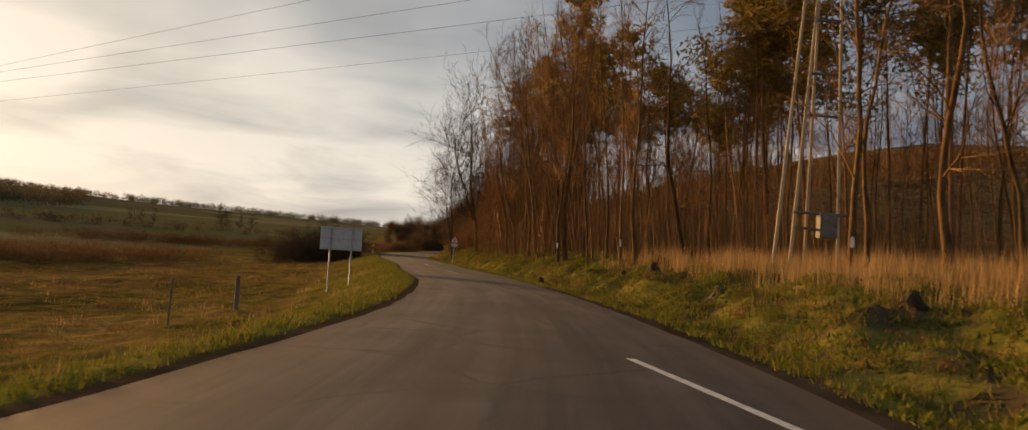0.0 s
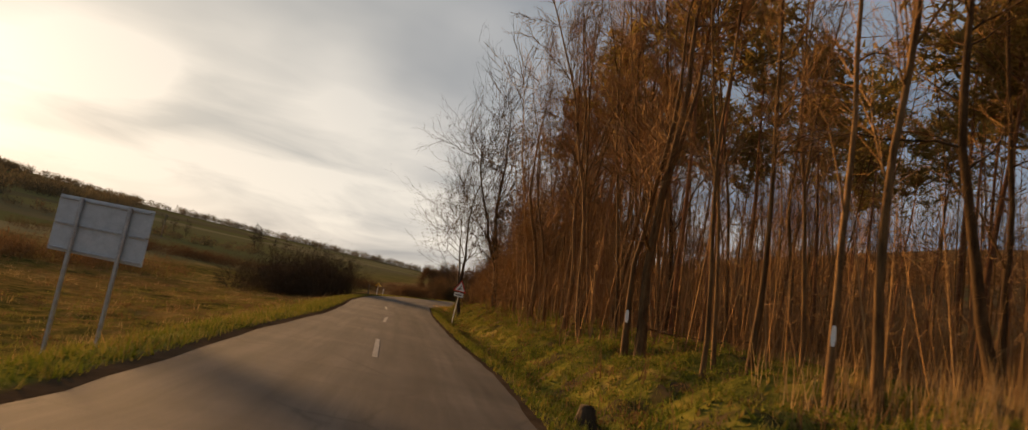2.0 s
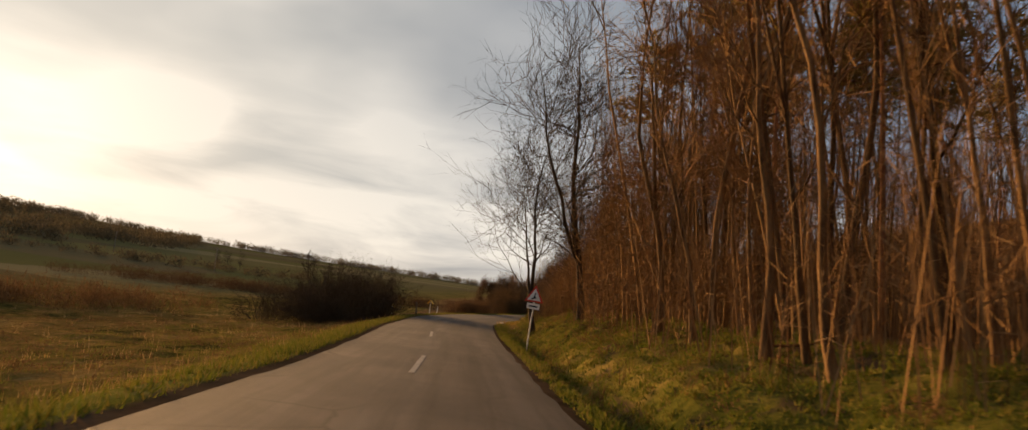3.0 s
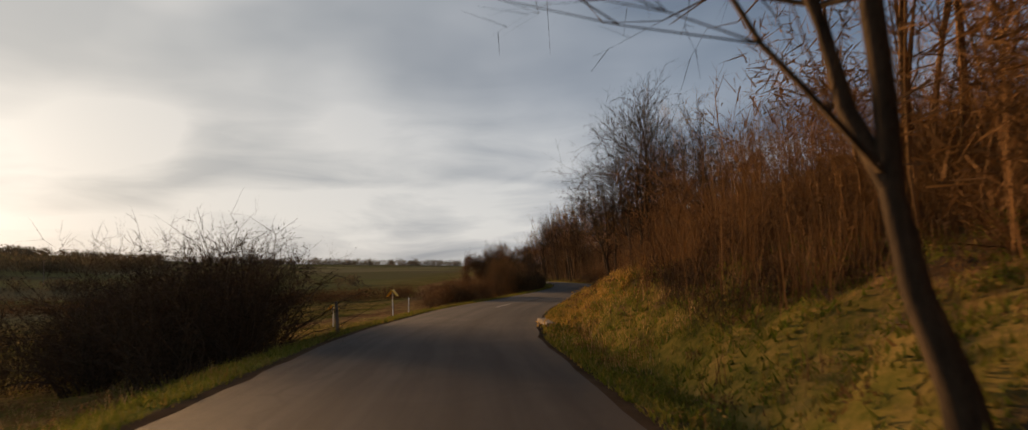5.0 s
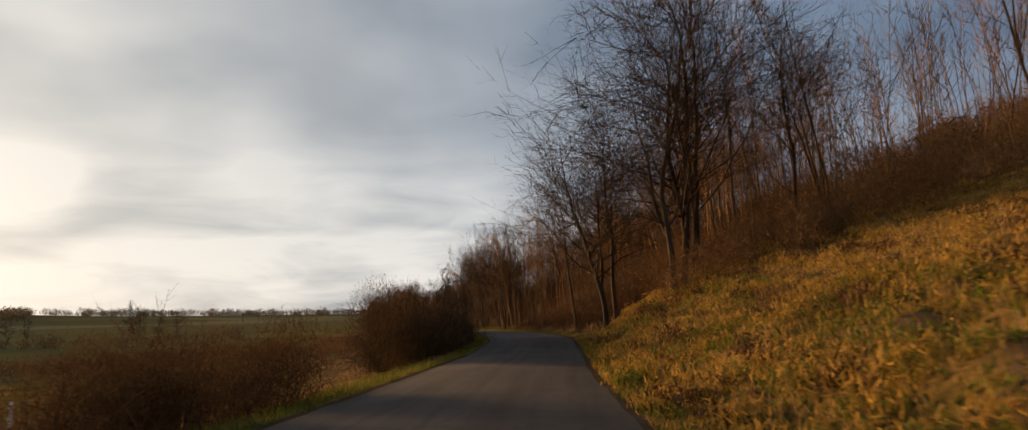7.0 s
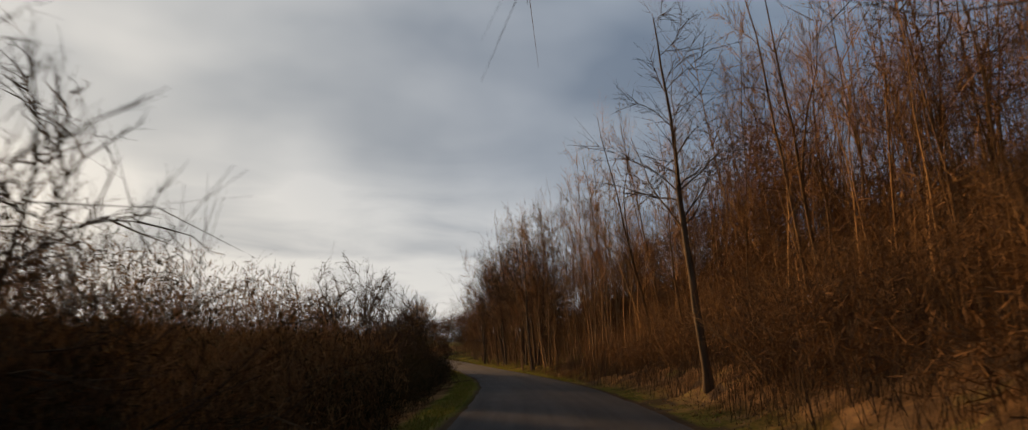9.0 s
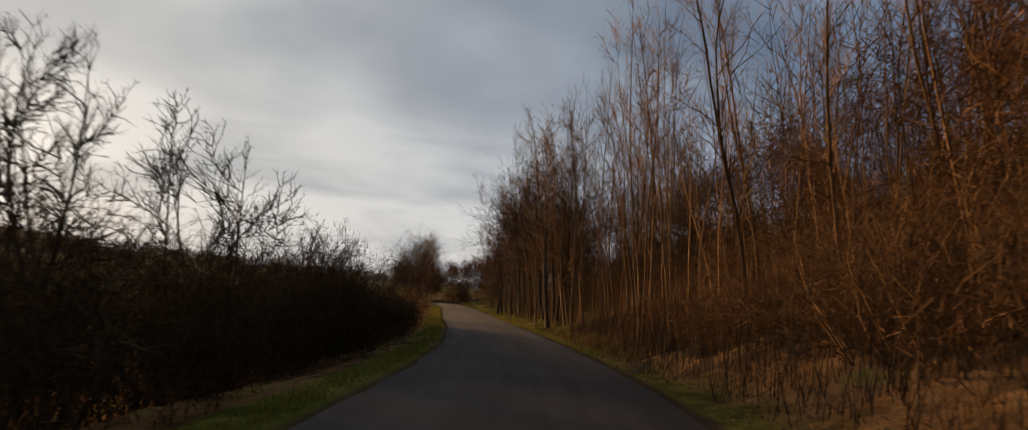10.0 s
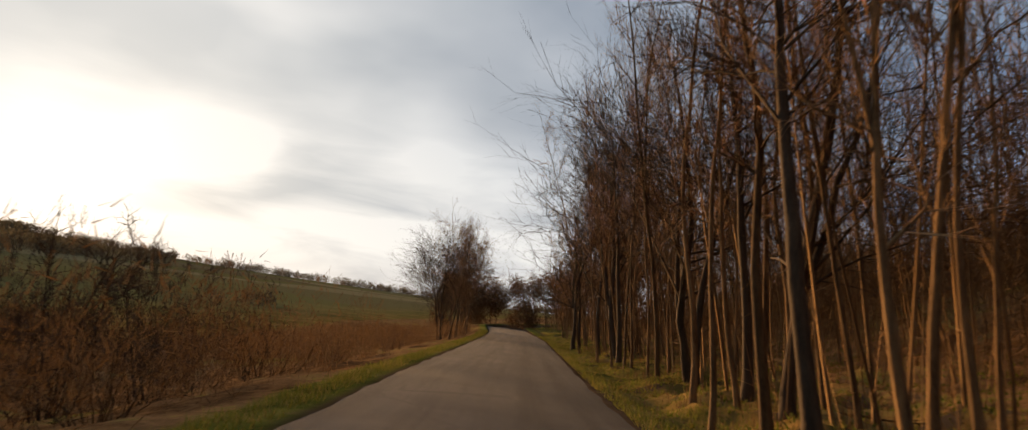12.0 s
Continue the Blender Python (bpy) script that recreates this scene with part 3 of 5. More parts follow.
def tree_meshes(seed, height, radius, stems=1, bare=0.45, limbs=9, limb_len=0.22, lean=0.05, spread_=0.9, depth=2, bark=BARK, twig=TWIG, fork=0.0, rise=0.09, wander=0.085):
    """A bare deciduous tree: (trunk mesh with its limbs, crown mesh of twigs)."""
    rng = random.Random(seed)
    trunk, crown = Shape(), Shape()
    for s in range(stems):
        off = Vector((rng.uniform(-.25, .25), rng.uniform(-.25, .25), -0.4)) * (0 if stems == 1 else 1) + Vector((0, 0, -0.4 if stems == 1 else 0))
        tilt = lean + (0.06 if stems > 1 else 0)
        way = Vector((rng.uniform(-tilt, tilt), rng.uniform(-tilt, tilt), 1))
        h = height * rng.uniform(0.85, 1.05)
        r0 = radius * (1 if stems == 1 else rng.uniform(0.6, 0.95))
        lines = [(grow(rng, off, way, h, 14, wander, 0.07), r0)]
        if fork:
            k = int(14 * fork)
            a = lines[0][0]
            d = side_way(rng, a[k] - a[k - 1], 0.32)
            lines.append((grow(rng, a[k], d, h * (1 - fork) * 0.92, 9, 0.09, 0.06), r0 * 0.62))
        for line, r in lines:
            n = len(line)
            radii = [r * (1 - 0.86 * (k / (n - 1)) ** 0.9) * rng.uniform(0.92, 1.1) for k in range(n)]
            if line is lines[0][0]:
                radii[0] *= 1.5
                radii[1] *= 1.12
            trunk.tube(line, radii, 7)
            for _ in range(max(3, int(limbs * (1 if line is lines[0][0] else 0.6)))):
                q = rng.uniform(bare if line is lines[0][0] else 0.2, 0.98)
                k = min(n - 2, int(q * (n - 1)))
                p = line[k].lerp(line[k + 1], rng.random())
                d = side_way(rng, line[k + 1] - line[k], rng.uniform(0.5, spread_))
                ln = height * limb_len * rng.uniform(0.45, 1.1) * (1.15 - q * 0.55)
                pts = grow(rng, p, d, ln, 6, 0.17, rise)
                lr = max(0.012, radii[k] * 0.42)
                trunk.tube(pts, taper(7, lr, 0.008), 3)
                for k2 in range(1, 7):
                    for _ in range(3 if depth < 3 else 2):
                        d2 = side_way(rng, pts[k2] - pts[k2 - 1], rng.uniform(0.4, 1.0))
                        spray(rng, crown, pts[k2], d2, ln * rng.uniform(0.28, 0.5), (0.015 if depth > 2 else min(0.016, max(0.011, lr * 0.3))), depth - 1, 0.9, 2)
            d2 = line[-1] - line[-2]
            for _ in range(3):
                spray(rng, crown, line[-1], side_way(rng, d2, 0.35), height * 0.07, 0.012, depth - 1, 0.8, 2)
    return trunk.mesh("trunk", bark), crown.mesh("crown", twig)


def pine_meshes(seed, height, radius, crown_from=0.6):
    rng = random.Random(seed)
    trunk, crown = Shape(), Shape()
    line = grow(rng, Vector((0, 0, -0.4)), Vector((rng.uniform(-.03, .03), rng.uniform(-.03, .03), 1)), height, 12, 0.015, 0.01)
    radii = [radius * (1 - 0.85 * k / 12) for k in range(13)]
    trunk.tube(line, radii, 6)
    for _ in range(40):
        q = rng.uniform(crown_from, 1.0)
        k = min(11, int(q * 12))
        p = line[k].lerp(line[k + 1], rng.random())
        reach = height * 0.17 * (1.15 - q) / (1.15 - crown_from) * rng.uniform(0.6, 1.2) + 0.5
        pts = grow(rng, p, side_way(rng, Vector((0, 0, 1)), rng.uniform(1.0, 1.5)), reach, 4, 0.12, 0.06)
        trunk.tube(pts, taper(5, 0.035, 0.01), 3)
        for j in range(1, 5):
            for _ in range(3):
                c = pts[j] + Vector((rng.gauss(0, .24), rng.gauss(0, .24), rng.gauss(0, .18)))
                for _ in range(5):
                    w = Vector((rng.gauss(0, 1), rng.gauss(0, 1), rng.gauss(0.4, 0.8))).normalized() * rng.uniform(0.25, 0.5)
                    crown.blade(c, w, w.orthogonal().normalized(), 0.055)
    for _ in range(10):
        q = rng.uniform(0.25, crown_from)
        k = int(q * 12)
        trunk.tube(grow(rng, line[k], side_way(rng, Vector((0, 0, 1)), 1.5), rng.uniform(0.4, 1.6), 3, 0.15), taper(4, 0.02, 0.006), 3)
    return trunk.mesh("trunk", BARK_PINE), crown.mesh("crown", NEEDLES, False)


def shrub_meshes(seed, height, width, stems=12, leaves=0, bark=BARK_DARK, twig=TWIG_DARK, leaf=None, depth=2):
    rng = random.Random(seed)
    wood, crown = Shape(), Shape()
    foliage = Shape()
    for _ in range(stems):
        a = rng.uniform(0, 2 * math.pi)
        out = rng.uniform(0, 1) ** 0.7
        p = Vector((math.cos(a) * out * width * 0.3, math.sin(a) * out * width * 0.3, -0.2))
        d = Vector((math.cos(a) * out * 0.75, math.sin(a) * out * 0.75, 1))
        ln = height * rng.uniform(0.7, 1.15)
        pts = grow(rng, p, d, ln, 6, 0.20, -0.03)
        wood.tube(pts, taper(7, 0.024, 0.006), 3)
        for k in range(1, 7):
            for _ in range(2):
                d2 = side_way(rng, pts[k] - pts[k - 1], rng.uniform(0.4, 1.1))
                spray(rng, crown, pts[k], d2, height * rng.uniform(0.16, 0.30), 0.0065, depth - 1, 1.0, 2)
            for _ in range(leaves):
                c = pts[k] + Vector((rng.gauss(0, .16), rng.gauss(0, .16), rng.gauss(0, .14)))
                w = Vector((rng.gauss(0, 1), rng.gauss(0, 1), rng.gauss(0, 1))).normalized() * rng.uniform(0.03, 0.06)
                foliage.blade(c, w, w.orthogonal().normalized(), 0.018)
    out = [wood.mesh("wood", bark), crown.mesh("crown", twig)]
    if leaves:
        out.append(foliage.mesh("leaves", leaf, False))
    return out


def plant(name, meshes, label, category, group=""):
    """A thing of an Empty at its base and its meshes as parts; placed by copies."""
    root = new(name)
    tagged(root, label, category, group)
    for me in meshes:
        ob = new(me.name.split(".")[0], me)
        ob.parent = root
    return root


def put(root, x, y, turn_=0.0, scale=1.0, first=False, lean=(0, 0), sink=0.0, girth=1.0):
    m = pose(x, y, ground_z(x, y) - sink, lean[0], lean[1], 0) @ pose(0, 0, 0, 0, 0, turn_)
    ob = root if first else copy_thing(root, m)
    ob.matrix_basis = m @ Matrix.Diagonal((scale * girth, scale * girth, scale, 1))
    return ob


class Stock:
    """Kinds of one plant: each kind's first use places it, later uses copy it."""

    def __init__(self, name, kinds, label, category, group=""):
        self.name, self.kinds, self.label, self.category, self.group = name, kinds, label, category, group
        self.roots = [None] * len(kinds)

    def place(self, k, x, y, turn_, scale, lean=(0, 0), label="", girth=1.0):
        if self.roots[k] is None:
            self.roots[k] = plant(self.name, self.kinds[k], self.label, self.category, self.group)
            ob = put(self.roots[k], x, y, turn_, scale, True, lean, 0.0, girth)
        else:
            ob = put(self.roots[k], x, y, turn_, scale, False, lean, 0.0, girth)
        if label:
            ob["label"] = label
        return ob


LOCUST = Stock("locust_tree", [tree_meshes(11 + k, 15.0 + 1.3 * (k % 3), 0.092 + 0.017 * (k % 4), bare=0.26, limbs=15, limb_len=0.22, lean=0.02, spread_=1.15, rise=0.05, fork=(0.42 if k % 2 else 0.0), wander=0.07) for k in range(8)],
               "tall slender bare locust tree with rough brown bark", "tree", "bare trees along the bank")
CLUMP = Stock("locust_clump", [tree_meshes(31 + k, 13.5, 0.075, stems=4 + k, bare=0.4, limbs=6, limb_len=0.18, lean=0.02, spread_=1.1, wander=0.05) for k in range(2)],
              "bare locust clump of several thin stems", "tree", "bare trees along the bank")
OAK = Stock("spreading_tree", [tree_meshes(51 + k, 13.0, 0.17, bare=0.22, limbs=30, limb_len=0.46, lean=0.08, rise=0.03, spread_=1.4, depth=3, bark=BARK_DARK, twig=TWIG_DARK, fork=0.28) for k in range(3)],
            "dark bare spreading roadside tree with a wide crown", "tree", "spreading roadside trees")
TALL_OAK = Stock("tall_tree", [tree_meshes(63 + k, 15.5, 0.15, bare=0.36, limbs=22, limb_len=0.26, lean=0.03, rise=0.02, spread_=1.4, bark=BARK_DARK, twig=TWIG_DARK, wander=0.05) for k in range(2)],
                 "tall dark bare tree with spreading upper branches", "tree", "spreading roadside trees")
PINE = Stock("pine_tree", [pine_meshes(71 + k, 16.0 + k, 0.12, 0.64) for k in range(3)],
             "tall pine with a reddish trunk and high green crown", "tree", "pines of the wood")
SHRUB = Stock("thorn_shrub", [shrub_meshes(91 + k, 2.6 + 0.5 * k, 2.8, 22, 5, leaf=LEAVES) for k in range(3)],
              "dense dark thorny shrub with a few leaves", "shrub", "shrubs along the road")
BROWN_SHRUB = Stock("brown_shrub", [shrub_meshes(111 + k, 2.2, 2.4, 20, 4, bark=BARK, twig=BRUSH, leaf=BRUSH) for k in range(2)],
                    "leafless reddish-brown shrub of fine twigs", "shrub", "shrubs along the road")
SCRUB_TREE = Stock("scrub_tree", [tree_meshes(131 + k, 6.0, 0.07, stems=2 + k, bare=0.15, limbs=10, limb_len=0.3, lean=0.2, spread_=1.2, depth=3, bark=BARK_DARK, twig=TWIG_DARK) for k in range(2)],
                   "small crooked bare tree standing among shrubs", "tree", "scrub trees beside the road")

rng = random.Random(5)
taken = []


def free(x, y, gap):
    return all((x - a) ** 2 + (y - b_) ** 2 > gap * gap for a, b_ in taken)


def lean_at(y):
    """Trees at the wood's edge lean out over the road, toward the light."""
    return float(np.interp(y, [15, 35, 60, 90, 130, 165, 190, 230], [-3, -6, -5, -3, -1.5, -3, -6, -6.5]))


def paint_mark(tree, height, size=0.36):
    """A white forestry patch on the trunk's side toward the road."""
    facing = math.radians(250) - tree.matrix_basis.to_euler().z
    trunk = [o for o in tree.children if o.name.startswith("trunk")][0]
    co_ = np.array([v.co for v in trunk.data.vertices[:7 * 15]]).reshape(15, 7, 3)
    mid = co_.mean(1)
    rad = np.linalg.norm(co_ - mid[:, None], axis=2).mean(1)
    sh = Shape()
    rows_ = 5
    for j in range(rows_):
        z = height + size * (j / (rows_ - 1) - 0.5)
        x0, y0 = np.interp(z, mid[:, 2], mid[:, 0]), np.interp(z, mid[:, 2], mid[:, 1])
        q = float(np.interp(z, mid[:, 2], rad)) * 1.04 + 0.004
        half = 0.55 * (1.0 if 0 < j < rows_ - 1 else 0.6)
        for k in range(5):
            a = facing + half * (k / 2 - 1)
            sh.v.append(Vector((x0 + q * math.cos(a), y0 + q * math.sin(a), z)))
    sh.f = [(j * 5 + k, j * 5 + k + 1, j * 5 + k + 6, j * 5 + k + 5) for j in range(rows_ - 1) for k in range(4)]
    ob = new("paint_mark", sh.mesh("paint_mark", WHITE))
    ob.parent = tree
    ob["label"] = "white painted forestry patch"


# trees standing close to the road, one by one
marked = []
for x, y, k, s in ((2.7, 42.8, 0, 1.0), (3.05, 42.4, 3, 1.05), (5.2, 34.7, 2, 1.0), (5.85, 34.5, 7, 1.05), (1.7, 48.9, 4, 0.95), (8.6, 36.0, 6, 1.0), (1.1, 51.9, 5, 0.95), (0.2, 57.0, 0, 0.9),
                   (-0.6, 60.0, 3, 0.9), (3.1, 53.5, 2, 1.0), (10.3, 21.9, 2, 0.95), (10.8, 22.3, 4, 0.9), (5.0, 38.9, 6, 1.0), (3.95, 38.7, 4, 1.0), (4.4, 39.6, 0, 0.95), (13.3, 18.8, 0, 0.9), (12.2, 20.0, 3, 1.0),
                   (-18.0, 239.3, 1, 1.0),
                   (-4.6, 170.0, 4, 1.0), (-3.8, 171.0, 1, 1.0), (-9.0, 200.5, 2, 1.0), (-8.0, 203.5, 0, 1.0), (-10.6, 207.0, 4, 0.9)):
    tree = LOCUST.place(k, x, y, rng.uniform(0, 360), s, (rng.uniform(-2, 2), lean_at(y) + rng.uniform(-2, 2)), "", 0.75 if y > 160 else 0.6 if (x, y) in ((5.0, 38.9), (3.95, 38.7), (4.4, 39.6), (5.2, 34.7), (5.85, 34.5)) else 1.0)
    taken.append((x, y))
    if (x, y) in ((2.7, 42.8), (5.2, 34.7), (-4.6, 170.0), (-3.8, 171.0), (10.3, 21.9)):
        marked.append(tree)
for x, y, k, girth_ in ((-14.8, 215.2, 6, 0.8), (-13.4, 212.2, 3, 0.65), (-13.05, 212.7, 2, 0.7), (-12.3, 213.2, 5, 0.6)):
    LOCUST.place(k, x, y, rng.uniform(0, 360), 1.0, (0, -6.5), "", girth_)
    taken.append((x, y))
CLUMP.place(0, -10.3, 190.9, 70, 1.0, (0, -5), "", 0.8)
CLUMP.place(1, -9.4, 188.6, 10, 0.9, (0, -4), "", 0.7)
taken.append((-14.0, 211.1))
for x, y, k, s in ((-6.3, 76.5, 2, 0.85), (-3.7, 74.0, 1, 1.2), (-4.1, 146.2, 2, 1.2), (-5.3, 144.0, 0, 1.2), (2.1, 147.6, 2, 0.9), (-5.9, 142.0, 1, 1.0),
                   (-8.1, 149.5, 0, 0.95), (-7.2, 152.0, 2, 0.9), (-14.2, 217.0, 1, 0.92), (-15.6, 227.0, 0, 0.95), (-18.9, 241.3, 2, 1.05), (-22.8, 255.0, 1, 1.0)):
    OAK.place(k, x, y, rng.uniform(0, 360), s, (0, 0.4 * lean_at(y)))
    taken.append((x, y))
for x, y, k, s in ((-8.1, 169.4, 0, 1.0), (-14.6, 212.4, 0, 0.95), (-14.6, 220.5, 1, 0.95), (-15.6, 224.5, 0, 0.9), (-18.5, 235.0, 1, 0.9), (-20.2, 245.0, 0, 0.85), (-22.8, 258.5, 1, 0.85)):
    TALL_OAK.place(k, x, y, rng.uniform(0, 360) + (100 if y < 200 else 0), s, (0, 0.6 * lean_at(y)))
    taken.append((x, y))
WOOD_Y = [20, 34, 45, 70, 90, 97, 110, 128, 138, 144, 150, 175, 190, 210, 300]
WOOD_D = [26, 10, 4.8, 5, 7, 28, 43, 38, 22, 8, 5, 4.5, 3, 2.2, 2.2]


def wood_edge(y):
    return float(np.interp(y, WOOD_Y, WOOD_D))


# the wood's front rows on the right
count = 0
for _ in range(6000):
    y = rng.uniform(24, 290)
    d = wood_edge(y) + abs(rng.gauss(0, 1)) * 7
    x = at_y(y, ER) + d
    if count < 185 and free(x, y, 1.15):
        taken.append((x, y))
        count += 1
        tilt = (rng.uniform(-2, 2), lean_at(y) + rng.uniform(-2, 2))
        if rng.random() < 0.13:
            CLUMP.place(rng.randrange(2), x, y, rng.uniform(0, 360), rng.uniform(0.8, 1.1), tilt)
        else:
            LOCUST.place(rng.randrange(8), x, y, rng.uniform(0, 360), rng.uniform(0.72, 1.08), tilt, "", rng.choice((0.5, 0.6, 0.7, 0.9)) * (0.75 if y > 160 else 1.0))
# taller trees at the wood's corner, and the rows closing the road's far bend
for y0, y1, d0, d1, n_, s0, s1 in ((47, 72, 6.0, 10, 13, 1.12, 1.3), (216, 264, 1.6, 5.5, 20, 0.8, 1.05)):
    for _ in range(n_ * 6):
        y = rng.uniform(y0, y1)
        x = at_y(y, ER) + rng.uniform(d0, d1)
        if n_ and free(x, y, 0.9):
            n_ -= 1
            taken.append((x, y))
            LOCUST.place(rng.randrange(8), x, y, rng.uniform(0, 360), rng.uniform(s0, s1), (rng.uniform(-2, 2), lean_at(y) + rng.uniform(-2, 2)), "", rng.uniform(0.55, 0.8))
for tree in marked:
    paint_mark(tree, 1.2, 0.34)
pines = 0
for _ in range(1500):
    y = rng.uniform(30, 88)
    x = at_y(y, ER) + wood_edge(y) + 2.5 + 24 * rng.random() ** 1.3
    if pines < 46 and free(x, y, 1.2):
        taken.append((x, y))
        PINE.place(rng.randrange(3), x, y, rng.uniform(0, 360), rng.uniform(0.85, 1.1), (rng.uniform(-2, 2), rng.uniform(-4, 0)))
        pines += 1


def thin_tree(seed, height, limbs, twigs):
    """A slim crooked tree with rising limbs, light enough for a whole wood."""
    r = random.Random(seed)
    s = Shape()
    pts = grow(r, Vector((0, 0, -0.3)), Vector((r.uniform(-.06, .06), r.uniform(-.06, .06), 1)), height, 7, 0.06, 0.06)
    s.tube(pts, taper(8, r.uniform(0.035, 0.072), 0.012), 3)
    for _ in range(limbs):
        k = 2.2 + 4.7 * r.random() ** 0.75
        p = pts[int(k)].lerp(pts[int(k) + 1], k % 1)
        d = side_way(r, pts[int(k) + 1] - pts[int(k)], r.uniform(0.45, 1.05))
        a = d * height * r.uniform(0.06, 0.14)
        c = (d + Vector((r.gauss(0, .2), r.gauss(0, .2), 0.45))).normalized() * height * r.uniform(0.05, 0.12)
        s.blade(p, a, a.orthogonal().normalized(), 0.022)
        s.blade(p + a, c, c.orthogonal().normalized(), 0.014)
        for _ in range(twigs):
            w = side_way(r, c, r.uniform(0.3, 1.0)) * height * r.uniform(0.025, 0.07)
            q = p + a * r.uniform(0.4, 1.0) if r.random() < 0.4 else p + a + c * r.random()
            s.blade(q, w, w.orthogonal().normalized(), 0.010)
    return np.array([tuple(p) for p in s.v]), np.array(s.f)


THIN = [thin_tree(500 + k, 13.0, 12, 4) for k in range(9)]


def woods(name, places, label, seed, height, mat, leanx=0.0):
    """Countless thin trees farther in, as one mesh."""
    r = np.random.default_rng(seed)
    zs = ground_zs([p[0] for p in places], [p[1] for p in places])
    vs, fs, n = [], [], 0
    for (x, y), z in zip(places, zs):
        v, f = THIN[r.integers(len(THIN))]
        k = height / 13.0 * r.uniform(0.65, 1.15)
        a = r.uniform(0, 2 * np.pi)
        ca, sa = math.cos(a), math.sin(a)
        q = v @ np.array([[ca, sa, 0], [-sa, ca, 0], [0, 0, 1]]) * [k, k, k]
        q[:, 0] += q[:, 2] * (leanx + r.uniform(-.07, .07))
        q[:, 1] += q[:, 2] * r.uniform(-.07, .07)
        vs.append(q + [x, y, z])
        fs.append(f + n)
        n += len(v)
    return tagged(new(name, quick_mesh(name, np.concatenate(vs), np.concatenate(fs), mat)), label, "woods", kind="stuff")


def scatter(n, seed, y0, y1, d0, d1, gap=0.0):
    r = random.Random(seed)
    out = []
    for _ in range(n):
        y = r.uniform(y0, y1)
        d = wood_edge(y) + r.uniform(d0, d1)
        out.append((at_y(y, ER) + d, y))
    return out


woods("woods", scatter(150, 201, 30, 96, 6, 42), "dense brown wood of thin bare trunks", 202, 14, STEMS, leanx=-0.11)
woods("woods", scatter(95, 213, 55, 97, 0.5, 18), "dense brown wood of thin bare trunks", 214, 15.5, STEMS, leanx=-0.08)
woods("woods", scatter(75, 217, 63, 88, -0.5, 6), "thin bare trees at the wood's corner", 218, 11, STEMS, leanx=-0.05)
woods("woods", scatter(190, 219, 50, 112, 34, 100), "brown wood on the rising ground behind", 220, 13, STEMS)
woods("woods", scatter(380, 203, 98, 188, 3, 65), "dense wood of thin bare trunks climbing a slope", 204, 12, STEMS)
woods("woods", scatter(400, 205, 178, 345, 4, 60), "dense wood of thin bare trunks beside the road", 206, 14, STEMS, leanx=-0.13)
woods("woods", scatter(300, 207, 200, 345, 1.5, 22), "thin bare trees crowding the road", 208, 13, STEMS, leanx=-0.12)
woods("woods", scatter(260, 209, 148, 196, 2.0, 22), "thin bare trees crowding the bank", 210, 11, STEMS, leanx=-0.05)
r6 = random.Random(61)
woods("woods", [(r6.uniform(-66, -8), r6.uniform(338, 372)) for _ in range(150)], "far bare wood closing the road's bend", 212, 11, STEMS)


def blades(name, xs, ys, heights, widths, mat, label, seed, spread_=0.5, category="grass", zoff=0.0):
    """Many upright tapered blades as one mesh, three corners each."""
    r = np.random.default_rng(seed)
    n = len(xs)
    z = ground_zs(xs, ys) - 0.02 + zoff
    a = r.uniform(0, 2 * np.pi, n)
    b_ = r.uniform(0, 2 * np.pi, n)
    lean = r.uniform(0, spread_, n) * heights
    v = np.empty((n, 3, 3))
    for k, sgn in ((0, -1), (1, 1)):
        v[:, k, 0], v[:, k, 1], v[:, k, 2] = xs + sgn * np.cos(a) * widths, ys + sgn * np.sin(a) * widths, z
    v[:, 2, 0], v[:, 2, 1], v[:, 2, 2] = xs + np.cos(b_) * lean, ys + np.sin(b_) * lean, z + heights
    me = quick_mesh(name, v.reshape(-1, 3), np.arange(3 * n).reshape(n, 3), mat)
    return tagged(new(name, me), label, category, kind="stuff")


def tufts(n, per, seed, place, spread_=0.16):
    """Blade places in tufts: place(rng, n) gives the tufts' centres."""
    r = np.random.default_rng(seed)
    cx, cy = place(r, n)
    x = np.repeat(cx, per) + r.normal(0, spread_, n * per)
    y = np.repeat(cy, per) + r.normal(0, spread_, n * per)
    return x, y


def strip(right, y0, y1, d0, d1, power=1.0):
    def place(r, n):
        y = r.uniform(y0, y1, n)
        d = d0 + (d1 - d0) * r.uniform(0, 1, n) ** power
        return (np.interp(y, fine_y, ER) + d if right else np.interp(y, fine_y, EL) - d), y
    return place


